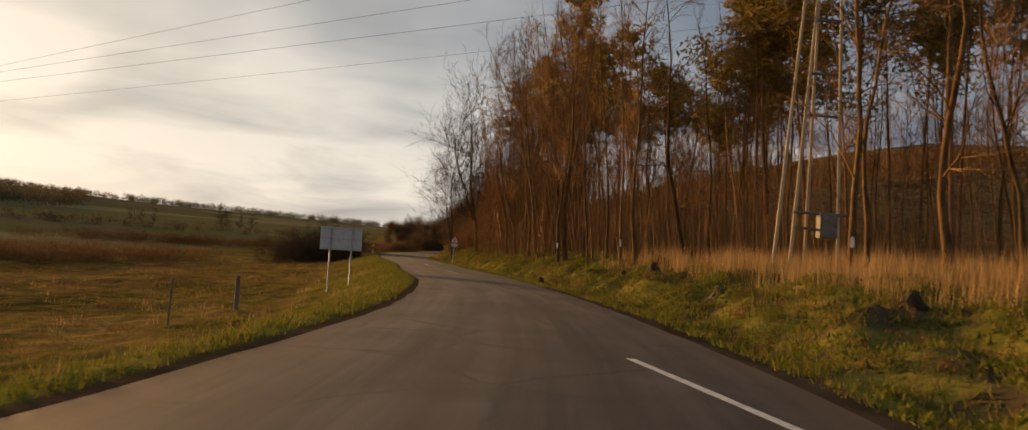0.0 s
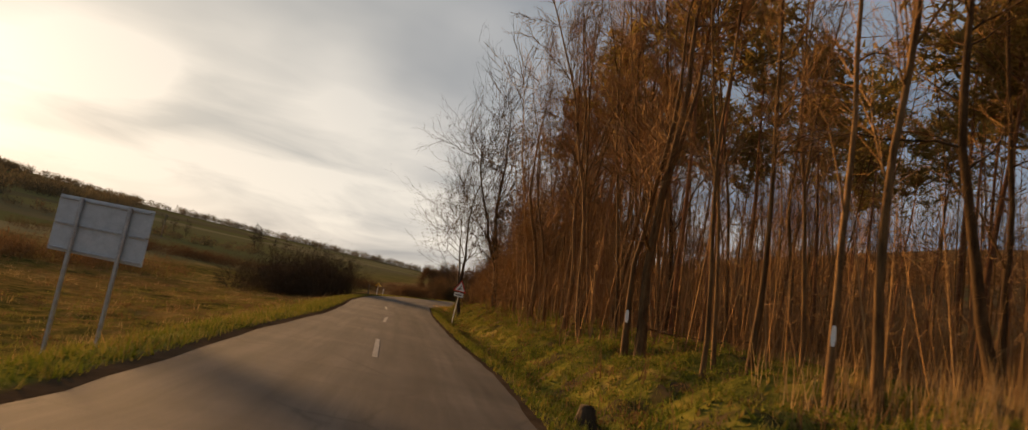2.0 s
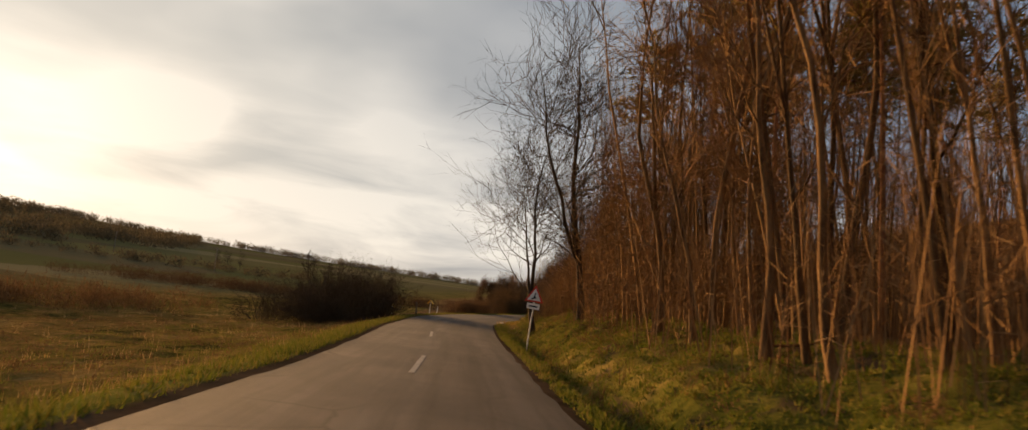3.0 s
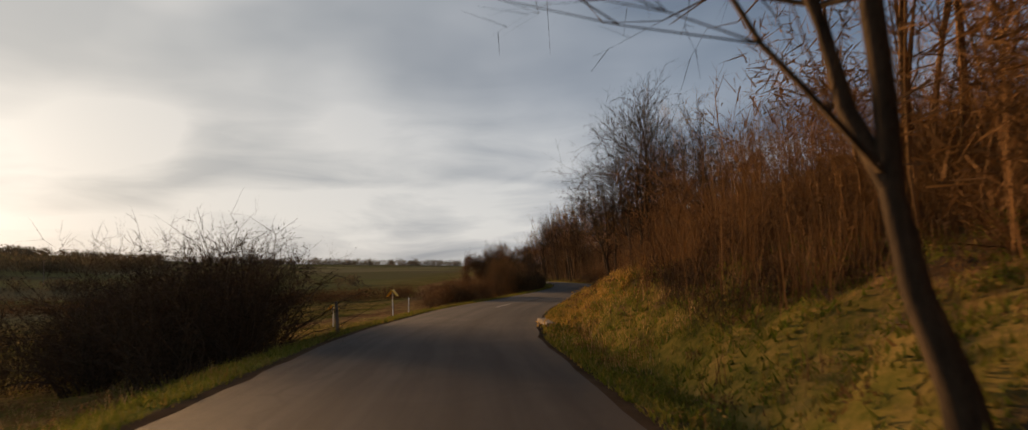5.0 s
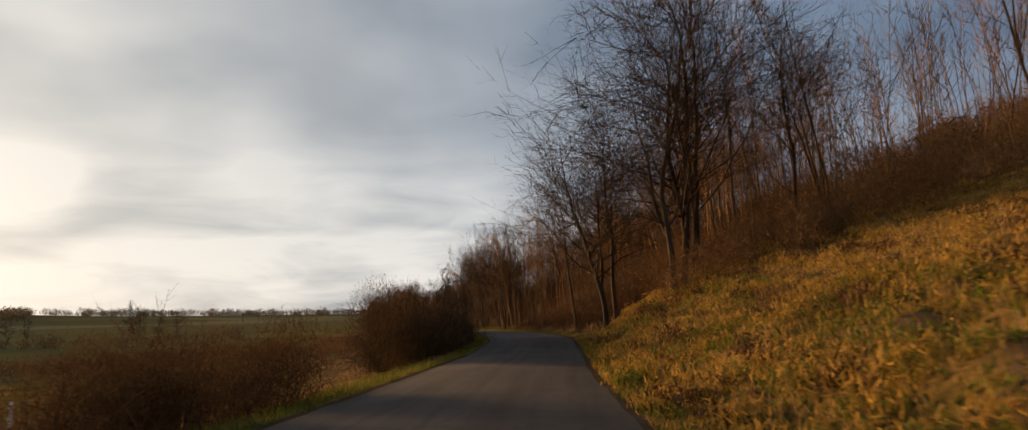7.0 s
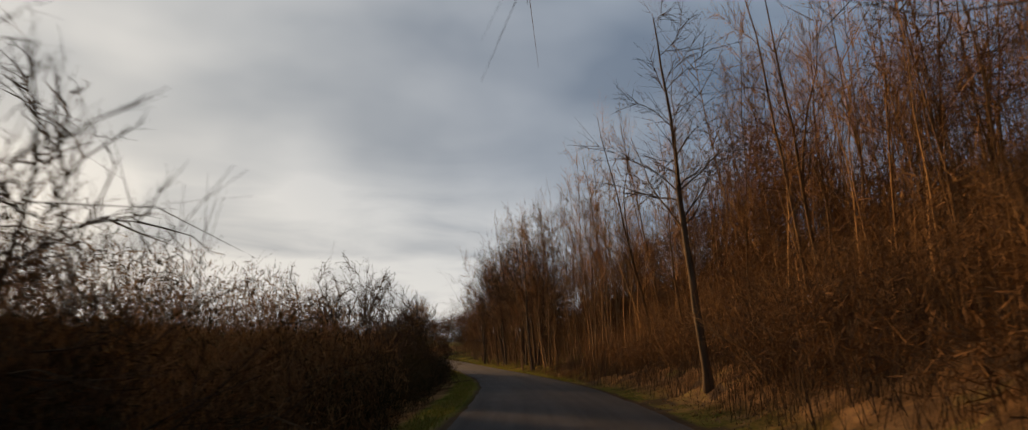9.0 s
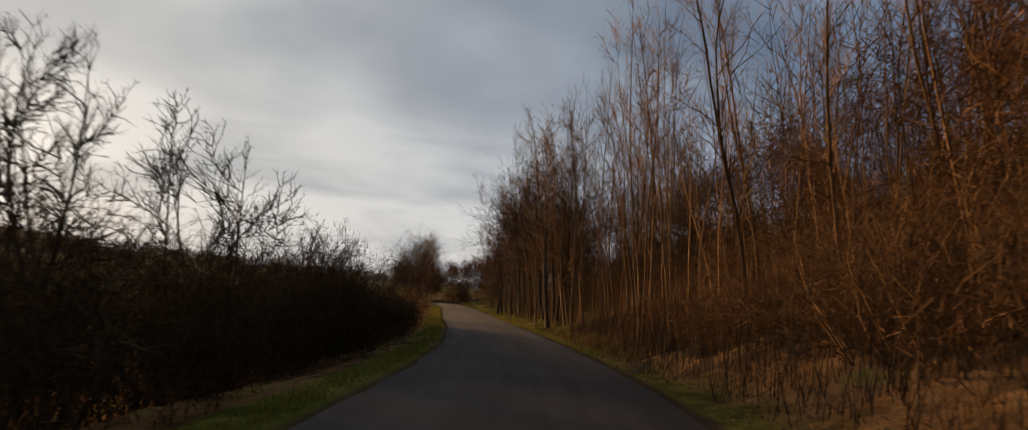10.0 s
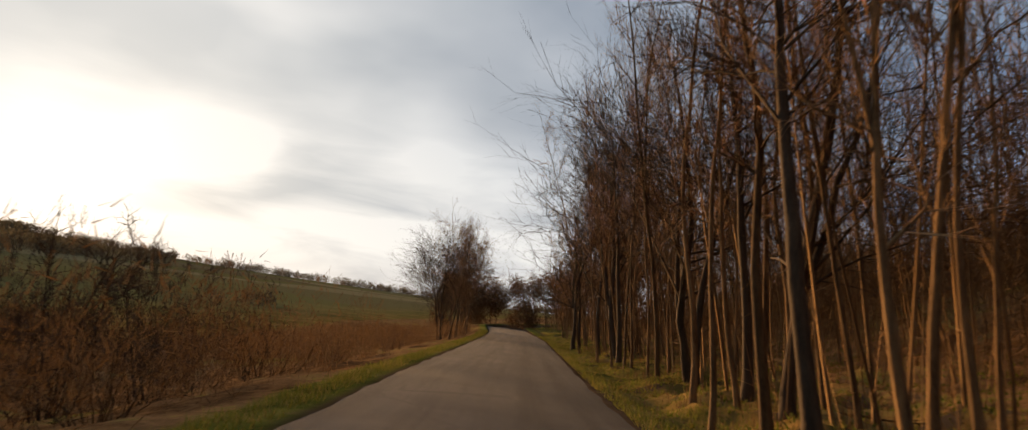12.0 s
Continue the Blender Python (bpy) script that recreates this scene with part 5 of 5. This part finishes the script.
# mostly hidden behind the near bush; added to block sun from the right bank
belt = [(-10.6 - d * math.sin(a), 80.3 + d * math.cos(a), r5.uniform(0.8, 1.3), r5.uniform(3.2, 5.2)) for d, a in ((r5.uniform(17, 34), math.radians(r5.uniform(32, 44))) for _ in range(60))]
clumps("thicket", belt, "tall dark thicket, mostly hidden, added to shade the opposite bank", TWIG_DARK, 44, 520, 0.12)
belt = [(-23 - r5.uniform(0, 10), r5.uniform(92, 99), r5.uniform(0.9, 1.6), r5.uniform(2.0, 4.2)) for _ in range(36)]
clumps("thicket", belt, "dark thicket at the foot of the embankment", TWIG_DARK, 43, 600, 0.12)
belt = [(at_y(y, EL) - r5.uniform(1.6, 5.2), y, r5.uniform(0.7, 1.2), r5.uniform(1.5, 2.3)) for y in (r5.uniform(122.0, 128.0) for _ in range(36))]
clumps("thicket", belt, "brown thicket at the foot of the embankment", DEEP_BRUSH, 45, 700, 0.08)
belt = [(at_y(y, ER) + wood_edge(y) + r5.uniform(5 if y < 203 else 9, 28), y, r5.uniform(1.2, 2.4), r5.uniform(3.5, 7.5)) for y in (r5.uniform(186, 275) for _ in range(260))]
clumps("brushwood", belt, "brown brush filling the wood between the trunks", BRUSH, 51, 560, 0.20)
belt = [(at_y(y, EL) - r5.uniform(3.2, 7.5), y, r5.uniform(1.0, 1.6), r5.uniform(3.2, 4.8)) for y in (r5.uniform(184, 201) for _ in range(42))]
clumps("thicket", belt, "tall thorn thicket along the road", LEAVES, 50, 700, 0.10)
belt = [(at_y(y, ER) + r5.uniform(2.4, 16), y, r5.uniform(0.8, 1.7), r5.uniform(1.3, 4.2)) for y in (r5.uniform(152, 188) for _ in range(150))]
clumps("thicket", belt, "dark brown brush covering the wooded slope", TWIG_DARK, 52, 560, 0.085)
belt = [(at_y(y, ER) + wood_edge(y) + r5.uniform(1, 30), y, r5.uniform(1.0, 2.2), r5.uniform(1.5, 4.0)) for y in (r5.uniform(98, 150) for _ in range(170))]
clumps("thicket", belt, "russet brush along the top of the slope", BRUSH, 53, 420, 0.12)


def tussock_places(n, y0, y1, d0, d1, r0, r1):
    return [(at_y(y, ER) + r5.uniform(d0, d1), y, q, q * r5.uniform(0.45, 0.8)) for y, q in ((r5.uniform(y0, y1), r5.uniform(r0, r1)) for _ in range(n))]


clumps("tussocks", tussock_places(1500, 93, 148, 0.5, 20, 0.25, 0.75), "yellow-green grass tussocks on the slope", SLOPE_GRASS, 55, 100, 0.07)
clumps("tussocks", tussock_places(330, 94, 148, 0.8, 26, 0.25, 0.7), "rusty dead tussocks on the slope", BRUSH, 57, 100, 0.07)
clumps("tussocks", tussock_places(420, 93, 142, 0.4, 6, 0.2, 0.5), "green weed clumps on the slope", WEEDS, 59, 90, 0.07)
clumps("tussocks", tussock_places(240, 94, 142, 0.6, 16, 0.3, 0.7), "dark brown dead weeds on the slope", DEEP_BRUSH, 58, 120, 0.09)
clumps("tussocks", tussock_places(800, -2, 94, 0.6, 7, 0.18, 0.5), "mossy grass tussocks on the bank", WEEDS, 61, 90, 0.045)
clumps("tussocks", tussock_places(230, -2, 94, 0.8, 6, 0.15, 0.45), "rusty dead tussocks on the bank", BRUSH, 63, 80, 0.04)
belt = [(at_y(y, EL) - r5.uniform(2.2, 20), y, r5.uniform(0.8, 1.6), r5.uniform(1.2, 2.2) * (1.45 if y < 228 else 1.0)) for y in (204 + 96 * r5.random() ** 1.4 for _ in range(300))]
clumps("thicket", belt, "low brown brush beside the road", BRUSH, 47, 330, 0.11)
belt = [(at_y(y, EL) - 4.5 - r5.uniform(0, 7), y, r5.uniform(1.0, 1.7), r5.uniform(2.6, 3.9)) for y in (r5.uniform(206, 222) for _ in range(34))]
clumps("thicket", belt, "tall thorn brush beside the road", TWIG_DARK, 48, 480, 0.12)

# Small things


def part(name, bm, mat, parent, label=""):
    me = bpy.data.meshes.new(name)
    bm.to_mesh(me)
    bm.free()
    ob = new(name, finish(me, mat))
    ob.parent = parent
    if label:
        ob["label"] = label
    return ob


def box(sx_, sy_, sz_, at=(0, 0, 0), bevel=0.01, turn_=None):
    bm = bmesh.new()
    bmesh.ops.create_cube(bm, size=1.0)
    bmesh.ops.scale(bm, vec=(sx_, sy_, sz_), verts=bm.verts)
    if bevel:
        bmesh.ops.bevel(bm, geom=bm.edges[:], offset=min(bevel, min(sx_, sy_, sz_) * 0.4), segments=1, affect="EDGES")
    if turn_:
        bmesh.ops.transform(bm, matrix=turn_, verts=bm.verts)
    bmesh.ops.translate(bm, vec=at, verts=bm.verts)
    return bm


def rod(a, b_, r0, r1=None, sides=10):
    a, b_ = Vector(a), Vector(b_)
    bm = bmesh.new()
    bmesh.ops.create_cone(bm, cap_ends=True, segments=sides, radius1=r0, radius2=r0 if r1 is None else r1, depth=(b_ - a).length)
    m = Matrix.Translation((a + b_) / 2) @ (b_ - a).to_track_quat("Z", "Y").to_matrix().to_4x4()
    bmesh.ops.transform(bm, matrix=m, verts=bm.verts)
    return bm


def thing(name, x, y, label, category, group="", turn_=0.0, lean=(0, 0), z=None):
    root = new(name)
    root.matrix_basis = pose(x, y, ground_z(x, y) if z is None else z, lean[0], lean[1], 0) @ pose(0, 0, 0, 0, 0, turn_)
    return tagged(root, label, category, group)


def prism(corners, depth):
    """A flat plate from corners in x and z, with thickness along y."""
    bm = bmesh.new()
    f = bm.faces.new([bm.verts.new((x, 0, z)) for x, z in corners])
    e = bmesh.ops.extrude_face_region(bm, geom=[f])
    bmesh.ops.translate(bm, vec=(0, depth, 0), verts=[v for v in e["geom"] if isinstance(v, bmesh.types.BMVert)])
    bmesh.ops.recalc_face_normals(bm, faces=bm.faces)
    return bm


def direction_board(x, y, turn_):
    root = thing("direction_sign", x, y, "large grey road sign board seen from behind on two posts", "road sign", turn_=turn_)
    base, bottom, top = -0.4, 2.0, 3.15
    for px in (-0.52, 0.58):
        part("post", rod((px, -0.08, base), (px, -0.08, top - 0.02), 0.045), ZINC, root, "galvanised steel post")
    for z0, z1 in ((bottom, bottom + 0.565), (bottom + 0.585, top)):
        part("panel", box(2.15, 0.03, z1 - z0, (0, 0, (z0 + z1) / 2), 0.006), SIGN_BACK, root)
    for z in (bottom + 0.06, bottom + 0.57, top - 0.06):
        part("rail", box(2.05, 0.035, 0.04, (0, -0.032, z), 0.004), ZINC, root)
    return root


direction_board(-8.75, 36.6, -4.0)


def warning_sign(x, y, turn_):
    root = thing("warning_sign", x, y, "triangular red and white warning sign on a leaning white post", "road sign", turn_=turn_, lean=(0, 3.0))
    part("post", rod((0, 0, -0.4), (0, 0, 3.0), 0.035), WHITE, root, "white painted post")
    h = 0.78
    tri = lambda s, c: [(-s / 2, c - s * 0.29), (s / 2, c - s * 0.29), (0, c + s * 0.577)]
    plate = part("plate", prism(tri(0.9, 2.62), 0.02), RED, root, "triangular plate with a red border")
    plate.location.y = -0.06
    face = part("face", prism(tri(0.66, 2.62), 0.006), WHITE, plate)
    face.location.y = -0.009
    for a, b_ in (((-0.13, 2.50), (0.10, 2.58)), ((-0.02, 2.54), (0.04, 2.78))):
        d = Vector((b_[0] - a[0], 0, b_[1] - a[1]))
        bar = part("symbol", rod((a[0], -0.02, a[1]), (b_[0], -0.02, b_[1]), 0.03, None, 6), BLACK, plate)
    panel = part("panel", box(0.62, 0.02, 0.26, (0, -0.05, 2.16), 0.004), WHITE, root, "small white plate under the triangle")
    part("writing", box(0.42, 0.006, 0.07, (0, -0.013 - 0.05, 2.16), 0), BLACK, panel)
    return root


warning_sign(-5.85, 69.9, -8.0)


def gable_marker(x, y, height, turn_, lean=(0, 0), label="white pipeline marker post with a yellow gabled cap"):
    root = thing("marker_post", x, y, label, "marker post", "pipeline marker posts", turn_, lean)
    part("post", rod((0, 0, -0.3), (0, 0, height - 0.08), 0.045), WHITE, root)
    cap = part("cap", prism([(-0.37, height - 0.40), (-0.34, height - 0.42), (0, height - 0.04), (0.34, height - 0.42), (0.37, height - 0.40), (0, height + 0.02)], 0.64), YELLOW, root, "yellow gabled metal cap")
    cap.location.y = -0.32
    for k in (-0.18, 0.0, 0.18):
        mark = part("writing", box(0.20, 0.045, 0.006, (0, 0, 0), 0), BLACK, cap)
        mark.matrix_basis = Matrix.Translation((-0.196, 0.32 + k, height - 0.186)) @ Matrix.Rotation(-0.846, 4, "Y")
    part("bracket", box(0.12, 0.12, 0.05, (0, 0, height - 0.14), 0.005), ZINC, root)
    return root


gable_marker(-22.8, 117.2, 1.95, 2)
gable_marker(-28.7, 122.0, 1.8, -5)
gable_marker(3.4, 130.6, 1.35, -8, (6, -14), "leaning white pipeline marker post with a yellow gabled cap")
gable_marker(5.5, 127.7, 1.6, 28, (0, -5))


def stake(x, y, h, r, mat, label, lean=(0, 0), name="post"):
    root = thing(name, x, y, label, "post", lean=lean)
    part("shaft", rod((0, 0, -0.3), (0, 0, h), r, r * 0.9), mat, root)
    part("tip", rod((0, 0, h), (0, 0, h + 0.03), r * 0.9, r * 0.5), mat, root)
    return root


stake(-24.3, 126.7, 1.5, 0.05, WHITE, "plain white post at the field's edge", (0, 2))
stake(-11.9, 31.5, 1.5, 0.10, WOOD, "weathered grey wooden fence post in the meadow")
stake(-12.0, 25.5, 1.75, 0.035, WOOD, "thin brown stake in the meadow", (0, 2))
stake(-17.9, 93.9, 1.05, 0.06, WOOD, "weathered wooden post on the verge", (0, -3))
stake(6.05, 127.3, 0.85, 0.12, WHITE, "short thick white post on the slope", (0, -7))

# culvert head beside the bend
root = thing("culvert_head", -11.1, 96.2, "worn concrete culvert head at the road's edge", "kerb", turn_=12, z=at_y(96.2, RZ) + 0.10)
part("beam", box(0.34, 2.6, 0.5, (0, 0, -0.24), 0.05), CONCRETE, root)
part("footing", box(0.22, 1.9, 0.3, (0.06, 0.1, -0.62), 0.04), CONCRETE, root)

# centre line and its dashes


def line_mark(name, pts, width, label, mat=PAINT):
    r = random.Random(len(pts))
    bm = bmesh.new()
    rows_ = []
    n = 24
    for k in range(n + 1):
        s = k / n * (len(pts) - 1)
        i = min(len(pts) - 2, int(s))
        x = pts[i][0] + (pts[i + 1][0] - pts[i][0]) * (s - i)
        y = pts[i][1] + (pts[i + 1][1] - pts[i][1]) * (s - i)
        w = width / 2 * r.uniform(0.85, 1.05)
        rows_.append([bm.verts.new((x + e * w, y, road_z(x + e * w, y) + 0.005)) for e in (-1, 1)])
    for a, b_ in zip(rows_, rows_[1:]):
        bm.faces.new((a[0], a[1], b_[1], b_[0]))
    me = bpy.data.meshes.new(name)
    bm.to_mesh(me)
    bm.free()
    return tagged(new(name, finish(me, mat)), label, "road marking", kind="structure")


line_mark("road_marking", [(4.1, 1.5), (2.5, 6.2), (1.6, 9.4)], 0.14, "worn white centre line")
line_mark("road_marking", [(0.4, 21.9), (-0.6, 26.0)], 0.12, "almost worn-away dash of the centre line", FADED)
for a, b_ in (((-2.75, 36.9), (-3.8, 41.4)), ((-5.7, 50.0), (-6.6, 54.3)), ((-8.8, 63.5), (-9.8, 67.6)), ((-14.75, 109.2), (-14.5, 113.8))):
    line_mark("road_marking", [a, b_], 0.12, "worn white dash of the centre line", WORN)


# tree stumps and roots on the bank
def stump(x, y, s, seed):
    r = random.Random(seed)
    root = thing("tree_stump", x, y, "broken dark tree stump with roots on the bank", "stump", "stumps on the bank", r.uniform(0, 360))
    sh = Shape()
    for _ in range(16):
        a = r.uniform(0, 6.28)
        p0 = Vector((math.cos(a) * 0.06, math.sin(a) * 0.06, r.uniform(0.1, 0.45))) * s
        p1 = Vector((math.cos(a) * 0.22, math.sin(a) * 0.22, 0.05)) * s
        p2 = Vector((math.cos(a + 0.3) * r.uniform(0.35, 0.7), math.sin(a + 0.3) * r.uniform(0.35, 0.7), -0.15)) * s
        sh.tube([p0, p1, p2], [0.09 * s, 0.10 * s, 0.03 * s], 6)
    ob = new("root_crown", sh.mesh("root_crown", BARK_DARK))
    ob.parent = root
    sh = Shape()
    sh.tube([Vector((0, 0, -0.2)), Vector((0, 0, 0.2 * s)), Vector((0.03, 0, 0.42 * s)), Vector((0.05, 0.02, 0.46 * s))], [0.24 * s, 0.20 * s, 0.16 * s, 0.02], 9)
    ob = new("trunk", sh.mesh("trunk", BARK_DARK))
    ob.parent = root
    return root


for k, (x, y, s) in enumerate(((1.4, 34.6, 0.85), (4.9, 25.0, 0.8), (5.4, 18.6, 0.9), (6.9, 12.4, 0.6), (4.4, 28.5, 0.6))):
    stump(x, y, s, 500 + k)

# fallen branches on the bank and the wood's floor
def fallen_branch(x, y, length, turn_, seed):
    r = random.Random(seed)
    root = thing("fallen_branch", x, y, "dead grey-brown branch lying on the bank", "branch", "fallen branches", turn_)
    sh = Shape()
    pts = grow(r, Vector((-length / 2, 0, 0.10)), Vector((1, 0, 0.05)), length, 6, 0.10)
    sh.tube(pts, taper(7, 0.035, 0.010), 5)
    limb = new("limb", sh.mesh("limb", BARK))
    limb.parent = root
    sh = Shape()
    for k in (2, 3, 4, 5):
        d = side_way(r, pts[k] - pts[k - 1], r.uniform(0.5, 0.9))
        d.z = abs(d.z) * 0.6
        sh.tube(grow(r, pts[k], d, length * r.uniform(0.15, 0.3), 3, 0.12), taper(4, 0.014, 0.004), 4)
    twigs_ = new("twigs", sh.mesh("twigs", BARK))
    twigs_.parent = root
    return root


for k, (x, y, ln, tn) in enumerate(((4.2, 44.5, 2.2, 20), (6.1, 45.8, 1.6, -35), (7.6, 42.0, 1.8, 75), (2.0, 52.0, 1.5, 10), (6.8, 29.0, 1.4, -20), (-10.2, 209.5, 1.8, 40), (-12.2, 218.0, 2.0, -15), (-8.4, 206.0, 1.5, 80))):
    fallen_branch(x, y, ln, tn, 700 + k)

# transformer on two A-frames beside the wood, with its wires
tz = ground_z(12.1, 30.6)
root = thing("transformer_pole", 12.1, 30.6, "wooden A-frame transformer pole with a grey cabinet", "utility pole")
for (ax, ay), (bx, by), top in (((-1.3, -0.5), (-0.2, 0.0), 12.6), ((-0.6, -0.5), (0.35, 0.0), 13.1), ((0.6, 0.9), (0.45, 0.3), 12.8), ((1.9, 0.5), (1.4, 0.3), 12.2)):
    part("pole", rod((ax, ay, -0.5), (bx, by, top), 0.082, 0.06), POLE, root, "pale weathered wooden pole")
for z, x0, x1, yy in ((2.35, -0.5, 1.85, -0.45), (1.7, -0.5, 0.9, -0.45), (6.6, -0.35, 1.5, 0.1), (8.4, -0.2, 1.4, 0.1)):
    part("crossbeam", rod((x0, yy, z), (x1, yy + 0.2, z), 0.06, None, 6), WOOD, root)
cab = part("cabinet", box(0.72, 0.45, 1.05, (0.85, -0.62, 1.85), 0.02), CABINET, root, "pale grey sheet-metal cabinet")
part("door", box(0.62, 0.02, 0.92, (0.85, -0.86, 1.85), 0.006), CABINET, cab)
part("handle", box(0.03, 0.03, 0.14, (1.09, -0.885, 1.85), 0.004), BLACK, cab)
for z in (10.7, 12.5):
    part("crossarm", box(1.9, 0.12, 0.12, (0.4, 0.1, z), 0.01), WOOD, root)
for dx, z in ((-0.4, 12.7), (0.3, 13.0), (1.1, 12.7), (0.2, 10.9)):
    part("insulator", rod((dx, 0.1, z - 0.22), (dx, 0.1, z), 0.05, 0.035, 8), BROWN_GLASS, root)


def line_pole(x, y, heights, label):
    """A wooden pole whose crossarms carry the wires at the given heights above zero."""
    p_ = thing("utility_pole", x, y, label, "utility pole", "utility poles", turn_=-29.0)
    z0 = ground_z(x, y)
    top = max(heights) - z0 + 0.2
    part("pole", rod((0, 0, -0.6), (0, 0, top), 0.13, 0.09), POLE, p_)
    for h_ in heights:
        part("crossarm", box(0.10, 1.2, 0.10, (0, 0, h_ - z0 - 0.28), 0.01), WOOD, p_)
        part("insulator", rod((0, 0.35, h_ - z0 - 0.22), (0, 0.35, h_ - z0), 0.05, 0.035, 8), BROWN_GLASS, p_)
    return p_


LEFT_Z, RIGHT_Z = (7.0, 7.9, 7.8), (12.6, 10.55, 9.4)
line_pole(-68.0, 61.0, LEFT_Z, "wooden utility pole far off in the meadow")
line_pole(23.5, 10.9, RIGHT_Z, "wooden utility pole at the wood's edge")
ends = [(Vector((-68.0, 61.0, a)), Vector((23.5, 10.9, b_))) for a, b_ in zip(LEFT_Z, RIGHT_Z)]
ends.append((Vector((-68.0, 61.0, 6.6)), Vector((12.6, 30.7, tz + 10.9))))
for a, b_ in ends:
    sh = Shape()
    pts = [a.lerp(b_, s / 24) - Vector((0, 0, 0.12 * 4 * (s / 24) * (1 - s / 24))) for s in range(25)]
    sh.tube(pts, [0.0065] * 25, 4)
    tagged(new("overhead_wire", sh.mesh("overhead_wire", WIRE)), "thin dark overhead wire crossing above the road", "wire", "overhead wires")
for x, y, h in ((-165.0, 312.0, 10.0), (-225.0, 330.0, 10.0)):
    p_ = thing("utility_pole", x, y, "distant bare utility pole on the field", "utility pole", "utility poles")
    part("pole", rod((0, 0, -0.5), (0, 0, h), 0.22, 0.16), WOOD, p_)
    part("crossarm", box(1.8, 0.16, 0.16, (0, 0, h - 0.5), 0.01), WOOD, p_)
